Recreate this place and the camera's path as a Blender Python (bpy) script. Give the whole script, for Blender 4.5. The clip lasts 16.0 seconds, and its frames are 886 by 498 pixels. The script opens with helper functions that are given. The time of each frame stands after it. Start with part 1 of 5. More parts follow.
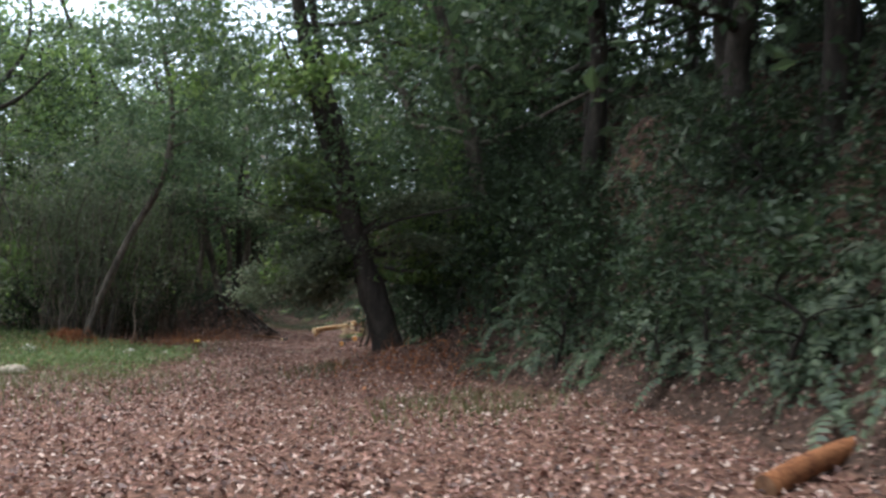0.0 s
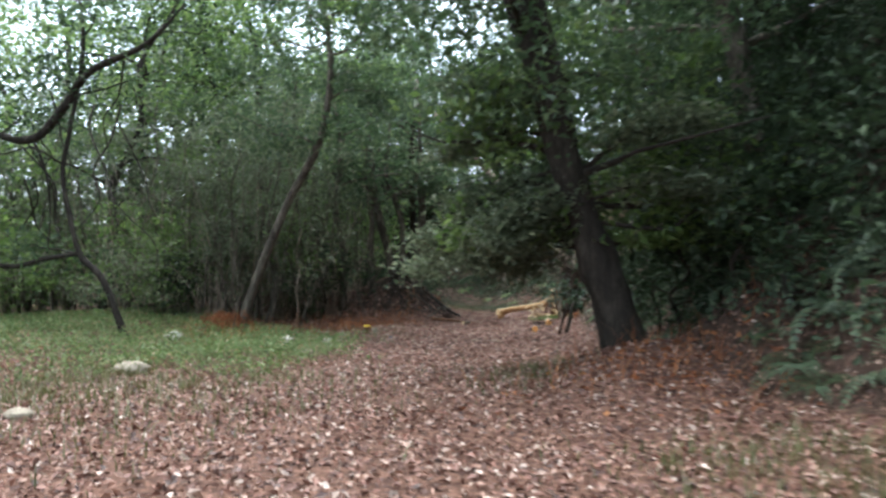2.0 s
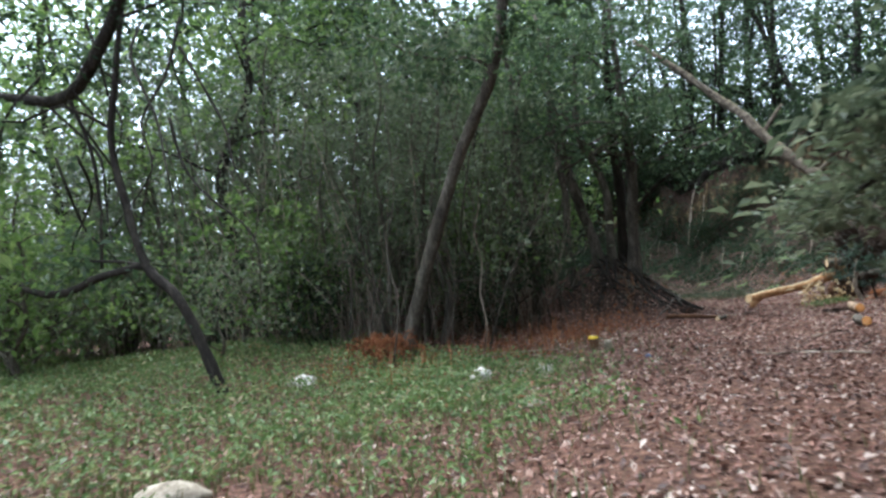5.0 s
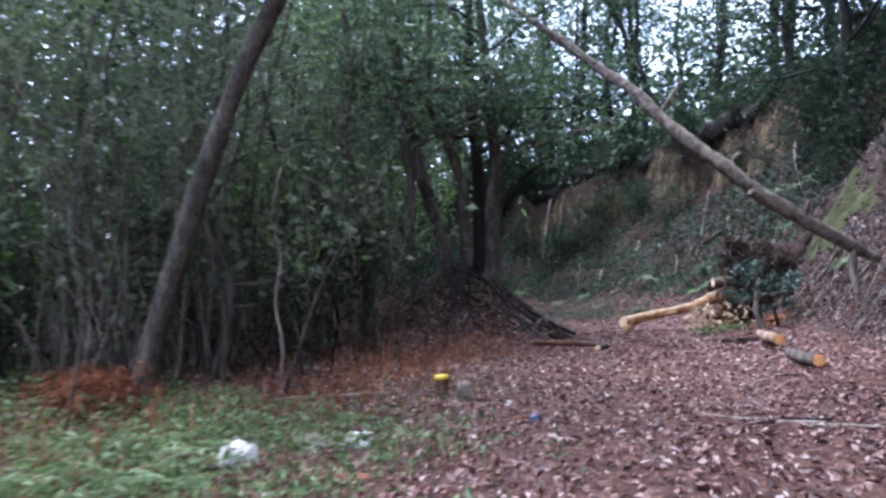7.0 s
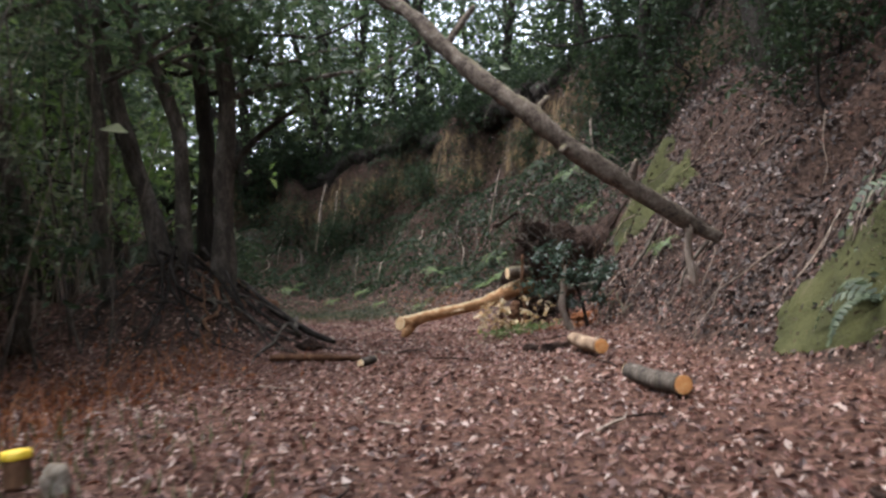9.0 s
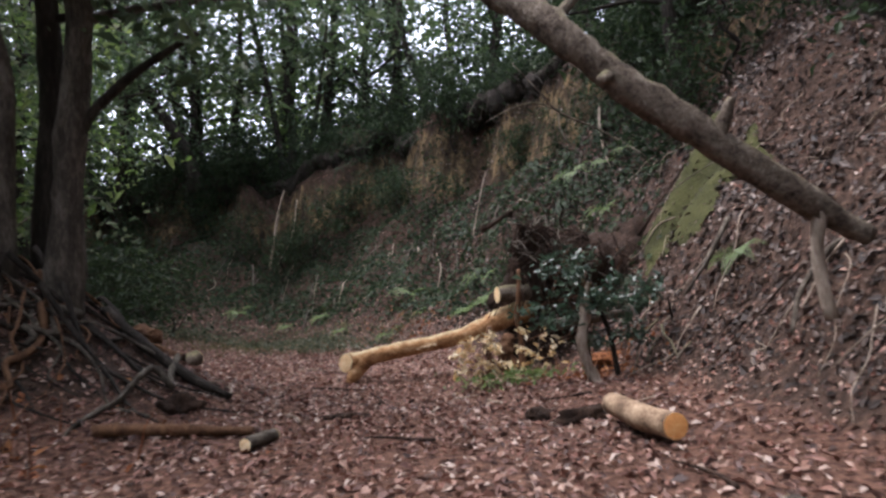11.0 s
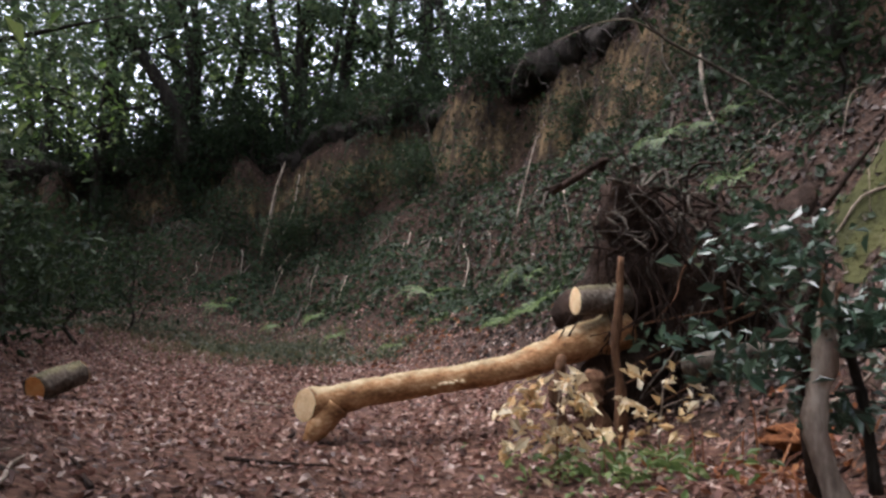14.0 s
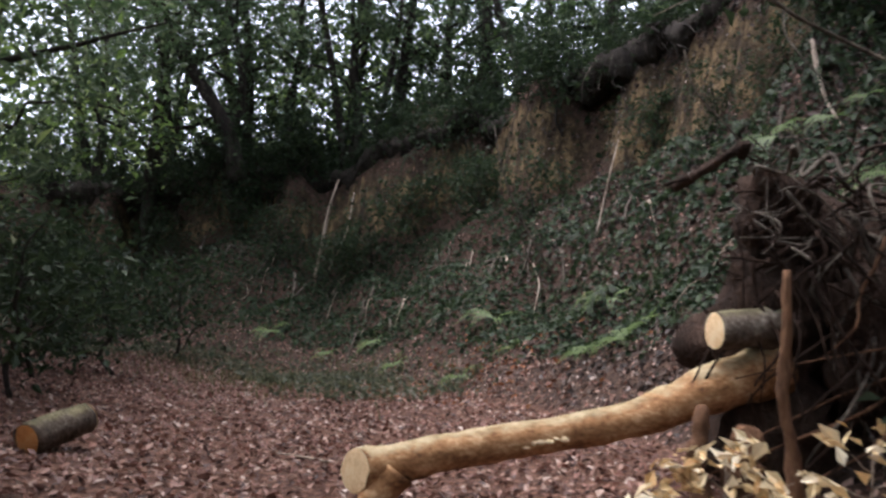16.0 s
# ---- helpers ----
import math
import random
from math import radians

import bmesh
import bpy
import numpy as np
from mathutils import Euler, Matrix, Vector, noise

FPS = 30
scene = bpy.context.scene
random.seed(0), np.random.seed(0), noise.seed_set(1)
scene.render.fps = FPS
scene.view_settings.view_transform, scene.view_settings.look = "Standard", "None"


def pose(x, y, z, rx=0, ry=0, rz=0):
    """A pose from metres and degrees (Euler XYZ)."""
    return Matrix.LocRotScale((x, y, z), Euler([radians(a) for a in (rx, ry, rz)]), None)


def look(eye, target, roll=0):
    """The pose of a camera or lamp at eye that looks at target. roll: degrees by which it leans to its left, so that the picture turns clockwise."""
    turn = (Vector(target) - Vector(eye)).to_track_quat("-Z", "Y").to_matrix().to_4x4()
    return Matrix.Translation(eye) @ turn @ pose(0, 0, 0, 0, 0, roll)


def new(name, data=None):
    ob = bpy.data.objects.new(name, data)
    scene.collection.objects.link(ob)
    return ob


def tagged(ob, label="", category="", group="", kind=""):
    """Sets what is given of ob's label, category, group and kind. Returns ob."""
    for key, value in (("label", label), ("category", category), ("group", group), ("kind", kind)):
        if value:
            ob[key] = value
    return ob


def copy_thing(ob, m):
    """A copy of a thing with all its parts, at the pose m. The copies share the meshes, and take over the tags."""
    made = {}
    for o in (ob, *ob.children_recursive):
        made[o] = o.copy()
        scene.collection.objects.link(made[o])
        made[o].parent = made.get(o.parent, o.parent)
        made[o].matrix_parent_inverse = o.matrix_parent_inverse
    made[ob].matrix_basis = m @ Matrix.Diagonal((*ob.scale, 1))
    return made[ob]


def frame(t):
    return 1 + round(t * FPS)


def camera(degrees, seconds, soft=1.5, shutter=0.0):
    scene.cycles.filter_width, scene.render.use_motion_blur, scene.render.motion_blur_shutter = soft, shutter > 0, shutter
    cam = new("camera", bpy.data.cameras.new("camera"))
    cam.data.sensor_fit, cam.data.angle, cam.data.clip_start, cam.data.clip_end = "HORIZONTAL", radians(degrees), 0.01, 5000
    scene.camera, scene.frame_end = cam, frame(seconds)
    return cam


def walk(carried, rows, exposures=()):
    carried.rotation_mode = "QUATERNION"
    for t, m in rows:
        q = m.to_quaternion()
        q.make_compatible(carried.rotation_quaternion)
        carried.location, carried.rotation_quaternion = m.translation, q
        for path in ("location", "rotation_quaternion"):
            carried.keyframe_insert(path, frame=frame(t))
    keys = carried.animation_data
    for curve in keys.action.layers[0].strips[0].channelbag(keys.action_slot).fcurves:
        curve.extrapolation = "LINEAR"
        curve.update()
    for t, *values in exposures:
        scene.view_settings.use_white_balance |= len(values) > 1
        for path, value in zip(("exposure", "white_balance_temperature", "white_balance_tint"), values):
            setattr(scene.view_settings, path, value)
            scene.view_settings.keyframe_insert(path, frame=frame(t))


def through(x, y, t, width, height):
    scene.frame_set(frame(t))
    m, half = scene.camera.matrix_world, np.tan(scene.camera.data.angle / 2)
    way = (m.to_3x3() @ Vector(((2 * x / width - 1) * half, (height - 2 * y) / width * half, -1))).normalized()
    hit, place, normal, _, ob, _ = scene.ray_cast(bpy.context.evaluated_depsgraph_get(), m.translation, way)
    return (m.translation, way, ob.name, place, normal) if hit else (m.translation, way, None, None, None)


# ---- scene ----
cam = camera(58.5, 16.0, soft=2.6, shutter=0.5)
METRES, EYE = 32.0, 1.35
ROWS = [
    (0.0, 0.0, 0.0, 0.0, 0.01, 4.07, 0.2),
    (0.5, -0.0056, 0.0387, -0.0004, 2.73, 3.48, -0.14),
    (1.0, -0.0122, 0.0754, -0.0, 5.83, 3.45, 0.76),
    (1.5, -0.0217, 0.1113, -0.0002, 9.1, 3.28, 0.61),
    (2.0, -0.0347, 0.1482, -0.0012, 12.57, 2.64, 0.75),
    (2.5, -0.0493, 0.1829, -0.001, 16.76, 3.33, 0.93),
    (3.0, -0.0651, 0.2174, -0.0007, 20.03, 3.36, 2.29),
    (5.5, -0.1518, 0.3934, -0.0028, 24.36, 3.2, 6.03),
    (6.0, -0.1639, 0.4328, -0.0037, 20.88, 3.05, 5.32),
    (6.5, -0.1712, 0.4715, -0.0035, 16.94, 3.16, 5.91),
    (7.0, -0.1766, 0.5076, -0.0045, 12.96, 3.24, 3.96),
    (7.5, -0.178, 0.5433, -0.0054, 9.27, 3.02, 4.91),
    (8.0, -0.1798, 0.5766, -0.0068, 5.44, 1.68, 2.46),
    (8.5, -0.1764, 0.61, -0.0079, 1.63, 1.0, 4.11),
    (9.0, -0.1713, 0.6428, -0.0086, -2.26, 1.95, 4.47),
    (11.5, -0.158, 0.8083, -0.0111, -4.42, 3.68, 2.8),
    (12.0, -0.1566, 0.842, -0.0115, -4.58, 3.31, 0.63),
    (12.5, -0.1538, 0.8704, -0.0115, -4.45, 3.06, 1.57),
    (13.0, -0.1543, 0.8938, -0.0116, -3.54, 3.15, 0.76),
    (13.5, -0.1546, 0.9089, -0.0114, -2.92, 3.38, 0.58),
    (14.0, -0.1552, 0.9171, -0.011, -2.33, 4.06, 0.11),
    (14.5, -0.1556, 0.9257, -0.0107, -1.57, 4.49, 0.22),
    (15.0, -0.156, 0.9357, -0.0103, -0.79, 4.87, 0.74),
    (15.5, -0.1576, 0.9485, -0.0098, 0.27, 5.26, 0.62),
    (16.0, -0.1602, 0.9639, -0.0093, 1.7, 5.7, 0.22),
]
walk(cam, [(t, pose(METRES * x, METRES * y, METRES * z + EYE, 90 + pitch, roll, yaw)) for t, x, y, z, yaw, pitch, roll in ROWS],
     exposures=[(0.0, 2.4, 5650, 8), (2.0, 2.92, 5550, 4), (5.5, 2.8, 5250, 6), (6.3, 2.92, 4950, 13), (7.0, 3.1, 4850, 22), (8.0, 2.95, 5500, 20), (9.0, 2.68, 5800, 16), (12.0, 2.52, 5850, 21), (16.0, 2.5, 5850, 19)])

# ---- world and sun: an overcast evening sky over the wood ----
world = bpy.data.worlds.new("overcast_sky")
scene.world = world
world.use_nodes = True
wn = world.node_tree
sky = wn.nodes.new("ShaderNodeTexSky")
sky.sky_type, sky.sun_disc = "NISHITA", False
sky.sun_elevation, sky.sun_rotation = radians(71), radians(295)
sky.air_density, sky.dust_density, sky.ozone_density = 1.0, 6.0, 0.6
back = wn.nodes["Background"]
back.inputs["Strength"].default_value = 0.14
veil = wn.nodes.new("ShaderNodeMix")
veil.data_type = "RGBA"
veil.inputs[0].default_value = 0.75
veil.inputs[7].default_value = (3.4, 3.5, 3.5, 1)
wn.links.new(sky.outputs[0], veil.inputs[6])
wn.links.new(veil.outputs[2], back.inputs["Color"])
sun_data = bpy.data.lights.new("sun", "SUN")
sun_data.energy, sun_data.angle, sun_data.color = 1.1, radians(50), (1.0, 0.95, 0.86)
sun = new("sun", sun_data)
sun.matrix_world = look((-18, 31, 42), (-5, 25, 0))

rng = np.random.default_rng(7)


# ---- materials ----
def material(name):
    m = bpy.data.materials.new(name)
    m.use_nodes = True
    return m, m.node_tree.nodes, m.node_tree.links, m.node_tree.nodes["Principled BSDF"]


def ramp_of(nodes, stops):
    r = nodes.new("ShaderNodeValToRGB")
    e = r.color_ramp.elements
    while len(e) < len(stops):
        e.new(0.5)
    for el, (p, c) in zip(e, stops):
        el.position, el.color = p, (*c, 1)
    return r


def noise_of(nodes, links, scale, detail=5, coords=None, rough=0.6):
    n = nodes.new("ShaderNodeTexNoise")
    n.inputs["Scale"].default_value, n.inputs["Detail"].default_value, n.inputs["Roughness"].default_value = scale, detail, rough
    if coords is not None:
        links.new(coords, n.inputs["Vector"])
    return n


def bump_to(nodes, links, bsdf, height, strength, distance):
    b = nodes.new("ShaderNodeBump")
    b.inputs["Strength"].default_value, b.inputs["Distance"].default_value = strength, distance
    links.new(height, b.inputs["Height"])
    links.new(b.outputs[0], bsdf.inputs["Normal"])


def surface(name, stops, scale, rough=0.85, stretch=(1, 1, 1), bump=0.6, depth=0.01, fine=6.0):
    """Mottled material: coarse colour noise, fine grain, and relief; world-size object coordinates."""
    m, nodes, links, bsdf = material(name)
    tc = nodes.new("ShaderNodeTexCoord")
    mp = nodes.new("ShaderNodeMapping")
    mp.inputs["Scale"].default_value = stretch
    links.new(tc.outputs["Object"], mp.inputs["Vector"])
    n1 = noise_of(nodes, links, scale, 6, mp.outputs[0])
    n2 = noise_of(nodes, links, scale * fine, 4, mp.outputs[0])
    mix = nodes.new("ShaderNodeMix")
    mix.inputs[0].default_value = 0.4
    links.new(n1.outputs["Fac"], mix.inputs[2])
    links.new(n2.outputs["Fac"], mix.inputs[3])
    r = ramp_of(nodes, stops)
    links.new(mix.outputs[0], r.inputs[0])
    links.new(r.outputs[0], bsdf.inputs["Base Color"])
    bsdf.inputs["Roughness"].default_value = rough
    bsdf.inputs["Specular IOR Level"].default_value = 0.5 if rough < 0.6 else 0.15
    bump_to(nodes, links, bsdf, mix.outputs[0], bump, depth)
    return m


def leaf_material(name, stops, rough=0.5, through=0.35, gloss=0.4):
    """Thin leaves: each leaf its own tone, part of the light passes through."""
    m, nodes, links, bsdf = material(name)
    geo = nodes.new("ShaderNodeNewGeometry")
    r = ramp_of(nodes, stops)
    links.new(geo.outputs["Random Per Island"], r.inputs[0])
    tc = nodes.new("ShaderNodeTexCoord")
    n = noise_of(nodes, links, 30.0, 3, tc.outputs["Object"])
    mul = nodes.new("ShaderNodeMix")
    mul.data_type, mul.blend_type = "RGBA", "MULTIPLY"
    mul.inputs[0].default_value = 0.5
    links.new(r.outputs[0], mul.inputs[6])
    links.new(n.outputs["Fac"], mul.inputs[7])
    links.new(mul.outputs[2], bsdf.inputs["Base Color"])
    bsdf.inputs["Roughness"].default_value = rough
    bsdf.inputs["Specular IOR Level"].default_value = gloss
    tr = nodes.new("ShaderNodeBsdfTranslucent")
    links.new(mul.outputs[2], tr.inputs["Color"])
    mx = nodes.new("ShaderNodeMixShader")
    mx.inputs[0].default_value = through
    links.new(bsdf.outputs[0], mx.inputs[1])
    links.new(tr.outputs[0], mx.inputs[2])
    links.new(mx.outputs[0], nodes["Material Output"].inputs["Surface"])
    return m


BARK = surface("dark_bark", [(0.3, (0.009, 0.007, 0.006)), (0.5, (0.026, 0.021, 0.017)), (0.72, (0.075, 0.064, 0.05))], 7, 0.92, (1, 1, 0.22), 1.0, 0.05)
BARK_GREY = surface("grey_bark", [(0.34, (0.018, 0.015, 0.012)), (0.5, (0.075, 0.062, 0.048)), (0.68, (0.2, 0.175, 0.14))], 7, 0.92, (1, 1, 0.3), 1.0, 0.04)
# Orange carries torchlight in the colour; the bark itself is grey-brown.
BARK_LOG = surface("torchlit_log_bark", [(0.36, (0.08, 0.04, 0.02)), (0.45, (0.22, 0.11, 0.046)), (0.54, (0.35, 0.19, 0.085)), (0.66, (0.6, 0.41, 0.23))], 7, 0.8, (0.6, 1, 1), 0.9, 0.015)


def olive_on_top(m, stops):
    """Olive on the upward side of a bark: growth, plus the log's painted torchlit split."""
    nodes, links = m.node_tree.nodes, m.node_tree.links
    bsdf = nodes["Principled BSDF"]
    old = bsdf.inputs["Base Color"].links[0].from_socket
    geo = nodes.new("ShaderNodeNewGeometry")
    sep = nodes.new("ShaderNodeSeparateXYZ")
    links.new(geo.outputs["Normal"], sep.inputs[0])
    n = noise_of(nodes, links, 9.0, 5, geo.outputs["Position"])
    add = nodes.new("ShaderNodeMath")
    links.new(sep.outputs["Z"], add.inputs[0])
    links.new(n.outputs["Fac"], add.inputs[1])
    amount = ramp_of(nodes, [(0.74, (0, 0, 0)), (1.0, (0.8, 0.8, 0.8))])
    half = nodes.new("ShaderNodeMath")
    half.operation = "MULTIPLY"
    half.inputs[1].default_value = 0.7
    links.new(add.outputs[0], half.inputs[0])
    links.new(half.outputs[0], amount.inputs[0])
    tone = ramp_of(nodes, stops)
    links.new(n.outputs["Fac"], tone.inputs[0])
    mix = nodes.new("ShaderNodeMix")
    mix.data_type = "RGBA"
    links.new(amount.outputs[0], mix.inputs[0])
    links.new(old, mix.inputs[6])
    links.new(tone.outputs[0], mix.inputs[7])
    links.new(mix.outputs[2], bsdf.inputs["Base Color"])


BARK_FALLEN = surface("mottled_fallen_bark", [(0.36, (0.022, 0.017, 0.013)), (0.47, (0.085, 0.066, 0.05)), (0.57, (0.14, 0.115, 0.088)), (0.66, (0.27, 0.235, 0.19))], 6, 0.93, (1, 1, 1), 1.0, 0.05, 5)
olive_on_top(BARK_FALLEN, [(0.35, (0.05, 0.05, 0.02)), (0.65, (0.17, 0.15, 0.08))])
# Algae above leaves the painted torchlight orange on the log's lower side.
olive_on_top(BARK_LOG, [(0.35, (0.16, 0.13, 0.06)), (0.65, (0.42, 0.36, 0.22))])
BARK_ALGAE = surface("algae_bark", [(0.36, (0.1, 0.072, 0.035)), (0.5, (0.25, 0.19, 0.095)), (0.66, (0.45, 0.38, 0.24))], 7, 0.85, (1, 1, 1), 0.7, 0.012)
DRIFT = surface("dead_wood", [(0.32, (0.07, 0.05, 0.038)), (0.5, (0.24, 0.19, 0.145)), (0.7, (0.44, 0.38, 0.31))], 7, 0.9, (1, 1, 0.3), 0.8, 0.012)
DEADBROWN = surface("brown_dead_wood", [(0.3, (0.03, 0.016, 0.01)), (0.5, (0.1, 0.052, 0.028)), (0.7, (0.2, 0.11, 0.06))], 7, 0.9, (1, 1, 0.3), 1.0, 0.03)
ORANGE_BARK = surface("rust_orange_bark", [(0.34, (0.05, 0.02, 0.01)), (0.5, (0.15, 0.06, 0.024)), (0.68, (0.28, 0.135, 0.06))], 6, 0.9, (1, 1, 1), 1.0, 0.02)
# Brown litter with warm torchlight put into its colour.
TORCHLIT_ORANGE = surface("torchlit_orange_ground", [(0.36, (0.04, 0.016, 0.008)), (0.5, (0.15, 0.055, 0.02)), (0.66, (0.3, 0.13, 0.05))], 14, 0.97, (1, 1, 1), 1.0, 0.05)
BARK_TAN = surface("tan_bark", [(0.36, (0.07, 0.045, 0.028)), (0.5, (0.2, 0.135, 0.085)), (0.66, (0.4, 0.3, 0.2))], 7, 0.88, (1, 1, 1), 0.8, 0.012)
ROT = surface("rotten_wood", [(0.3, (0.012, 0.008, 0.006)), (0.5, (0.034, 0.021, 0.015)), (0.72, (0.09, 0.055, 0.038))], 9, 0.95, (1, 1, 0.35), 1.0, 0.09)
CUT = surface("fresh_cut_wood", [(0.34, (0.6, 0.4, 0.2)), (0.5, (0.8, 0.6, 0.34)), (0.66, (0.88, 0.74, 0.5))], 9, 0.75, (1, 1, 1), 0.3, 0.004)
CUT_ORANGE = surface("orange_cut_wood", [(0.3, (0.5, 0.2, 0.06)), (0.5, (0.72, 0.34, 0.11)), (0.7, (0.82, 0.52, 0.25))], 9, 0.75, (1, 1, 1), 0.3, 0.004)
PALE = surface("bare_pale_wood", [(0.3, (0.6, 0.42, 0.2)), (0.6, (0.85, 0.72, 0.48))], 20, 0.7)
WHITE = surface("white_plastic", [(0.36, (0.22, 0.19, 0.15)), (0.5, (0.48, 0.44, 0.38)), (0.64, (0.72, 0.69, 0.63))], 6, 0.5, (1, 1, 1), 0.5, 0.01)
STONE = surface("pale_stone", [(0.34, (0.09, 0.07, 0.05)), (0.5, (0.22, 0.185, 0.14)), (0.66, (0.4, 0.35, 0.28))], 7, 0.9, (1, 1, 1), 0.8, 0.02)
YELLOW = surface("yellow_plastic", [(0.3, (0.7, 0.45, 0.02)), (0.6, (0.85, 0.62, 0.05))], 8, 0.45, (1, 1, 1), 0.2, 0.004)
BLUE = surface("blue_plastic", [(0.3, (0.05, 0.06, 0.12)), (0.6, (0.1, 0.12, 0.2))], 8, 0.45, (1, 1, 1), 0.2, 0.004)
MOSS = surface("moss_face", [(0.3, (0.02, 0.02, 0.009)), (0.46, (0.036, 0.038, 0.013)), (0.58, (0.055, 0.056, 0.019)), (0.7, (0.085, 0.076, 0.04))], 2.2, 0.97, (1, 1, 1), 1.0, 0.06, 11)
RUST = surface("rusty_board", [(0.3, (0.08, 0.03, 0.02)), (0.6, (0.2, 0.075, 0.045))], 9, 0.8)

GREEN_DARK = leaf_material("dark_green_leaves", [(0, (0.02, 0.034, 0.016)), (0.6, (0.035, 0.058, 0.026)), (1, (0.062, 0.092, 0.038))], 0.6, 0.35, 0.2)
GREEN_MID = leaf_material("green_leaves", [(0, (0.045, 0.075, 0.034)), (0.6, (0.08, 0.125, 0.054)), (1, (0.14, 0.185, 0.085))], through=0.5)
FERN_GREY = leaf_material("grey_green_fronds", [(0, (0.04, 0.062, 0.034)), (0.6, (0.085, 0.12, 0.062)), (1, (0.15, 0.185, 0.1))], 0.6, 0.35)
# Also serves as a lit copy of the greens where open sky shines through.
GREEN_LIGHT = leaf_material("light_green_leaves", [(0, (0.09, 0.15, 0.035)), (0.6, (0.15, 0.23, 0.06)), (1, (0.24, 0.31, 0.1))], through=0.55)
OLIVE = leaf_material("grey_olive_leaves", [(0, (0.045, 0.055, 0.03)), (0.6, (0.085, 0.098, 0.055)), (1, (0.15, 0.155, 0.1))], through=0.5)
PALE_GREEN = leaf_material("pale_grey_green_leaves", [(0, (0.085, 0.11, 0.06)), (0.6, (0.15, 0.18, 0.1)), (1, (0.24, 0.26, 0.16))], through=0.5)
GLOSSY = leaf_material("glossy_evergreen_leaves", [(0, (0.025, 0.055, 0.03)), (0.7, (0.05, 0.095, 0.055)), (1, (0.1, 0.155, 0.09))], 0.34, 0.2, 0.6)
HERB = leaf_material("herb_leaves", [(0, (0.07, 0.11, 0.03)), (0.5, (0.15, 0.23, 0.07)), (0.82, (0.26, 0.33, 0.12)), (0.93, (0.33, 0.28, 0.14)), (1, (0.26, 0.13, 0.065))], through=0.35)
GRASSM = leaf_material("grass_blades", [(0, (0.06, 0.075, 0.02)), (0.6, (0.11, 0.12, 0.035)), (1, (0.2, 0.17, 0.08))], through=0.3)
# Yellow raised towards cream so the colour carries torchlight.
YELLOWLEAF = leaf_material("torchlit_yellow_leaves", [(0, (0.62, 0.37, 0.14)), (0.5, (0.8, 0.62, 0.33)), (1, (0.86, 0.78, 0.57))], through=0.15)
LITTER = leaf_material("fallen_leaves", [(0, (0.055, 0.03, 0.024)), (0.3, (0.15, 0.07, 0.051)), (0.6, (0.27, 0.13, 0.092)), (0.85, (0.38, 0.24, 0.18)), (1, (0.56, 0.45, 0.38))], 0.6, 0.12)
# Orange of real dead fronds, also used to paint torchlight on litter.
RUST_AND_TORCH = leaf_material("rust_fronds_and_torchlight", [(0, (0.12, 0.042, 0.018)), (0.5, (0.28, 0.095, 0.033)), (1, (0.42, 0.19, 0.075))], 0.8, 0.25)
# Fallen leaves with the bank's shade put into their colour.
SHADED_LITTER = leaf_material("shaded_fallen_leaves", [(0, (0.02, 0.013, 0.01)), (0.5, (0.055, 0.034, 0.024)), (0.85, (0.11, 0.072, 0.053)), (1, (0.27, 0.22, 0.19))], 0.65, 0.1)


def ground_material():
    m, nodes, links, bsdf = material("forest_soil")
    geo = nodes.new("ShaderNodeNewGeometry")
    sep = nodes.new("ShaderNodeSeparateXYZ")
    links.new(geo.outputs["Normal"], sep.inputs[0])
    n1 = noise_of(nodes, links, 0.9, 6, geo.outputs["Position"])
    n2 = noise_of(nodes, links, 14, 6, geo.outputs["Position"])
    flat = ramp_of(nodes, [(0.3, (0.018, 0.012, 0.009)), (0.5, (0.052, 0.032, 0.023)), (0.7, (0.11, 0.068, 0.048))])
    links.new(n2.outputs["Fac"], flat.inputs[0])
    bare = ramp_of(nodes, [(0.38, (0.018, 0.013, 0.009)), (0.5, (0.058, 0.041, 0.023)), (0.64, (0.19, 0.132, 0.068))])
    mp = nodes.new("ShaderNodeMapping")
    mp.inputs["Scale"].default_value = (1.0, 1.0, 0.45)
    links.new(geo.outputs["Position"], mp.inputs["Vector"])
    n3 = noise_of(nodes, links, 3.0, 8, mp.outputs[0], 0.7)
    links.new(n3.outputs["Fac"], bare.inputs[0])
    add = nodes.new("ShaderNodeMath")
    add.operation = "MULTIPLY_ADD"
    add.inputs[1].default_value = 0.35
    links.new(n1.outputs["Fac"], add.inputs[0])
    links.new(sep.outputs["Z"], add.inputs[2])
    steep = ramp_of(nodes, [(0.44, (1, 1, 1)), (0.56, (0, 0, 0))])
    links.new(add.outputs[0], steep.inputs[0])
    humus = ramp_of(nodes, [(0.34, (0.035, 0.018, 0.013)), (0.5, (0.1, 0.052, 0.036)), (0.66, (0.19, 0.105, 0.072))])
    links.new(n2.outputs["Fac"], humus.inputs[0])
    level = ramp_of(nodes, [(0.88, (0, 0, 0)), (0.96, (1, 1, 1))])
    links.new(sep.outputs["Z"], level.inputs[0])
    low = nodes.new("ShaderNodeMix")
    low.data_type = "RGBA"
    links.new(level.outputs[0], low.inputs[0])
    links.new(flat.outputs[0], low.inputs[6])
    links.new(humus.outputs[0], low.inputs[7])
    mix = nodes.new("ShaderNodeMix")
    mix.data_type = "RGBA"
    links.new(steep.outputs[0], mix.inputs[0])
    links.new(low.outputs[2], mix.inputs[6])
    links.new(bare.outputs[0], mix.inputs[7])
    links.new(mix.outputs[2], bsdf.inputs["Base Color"])
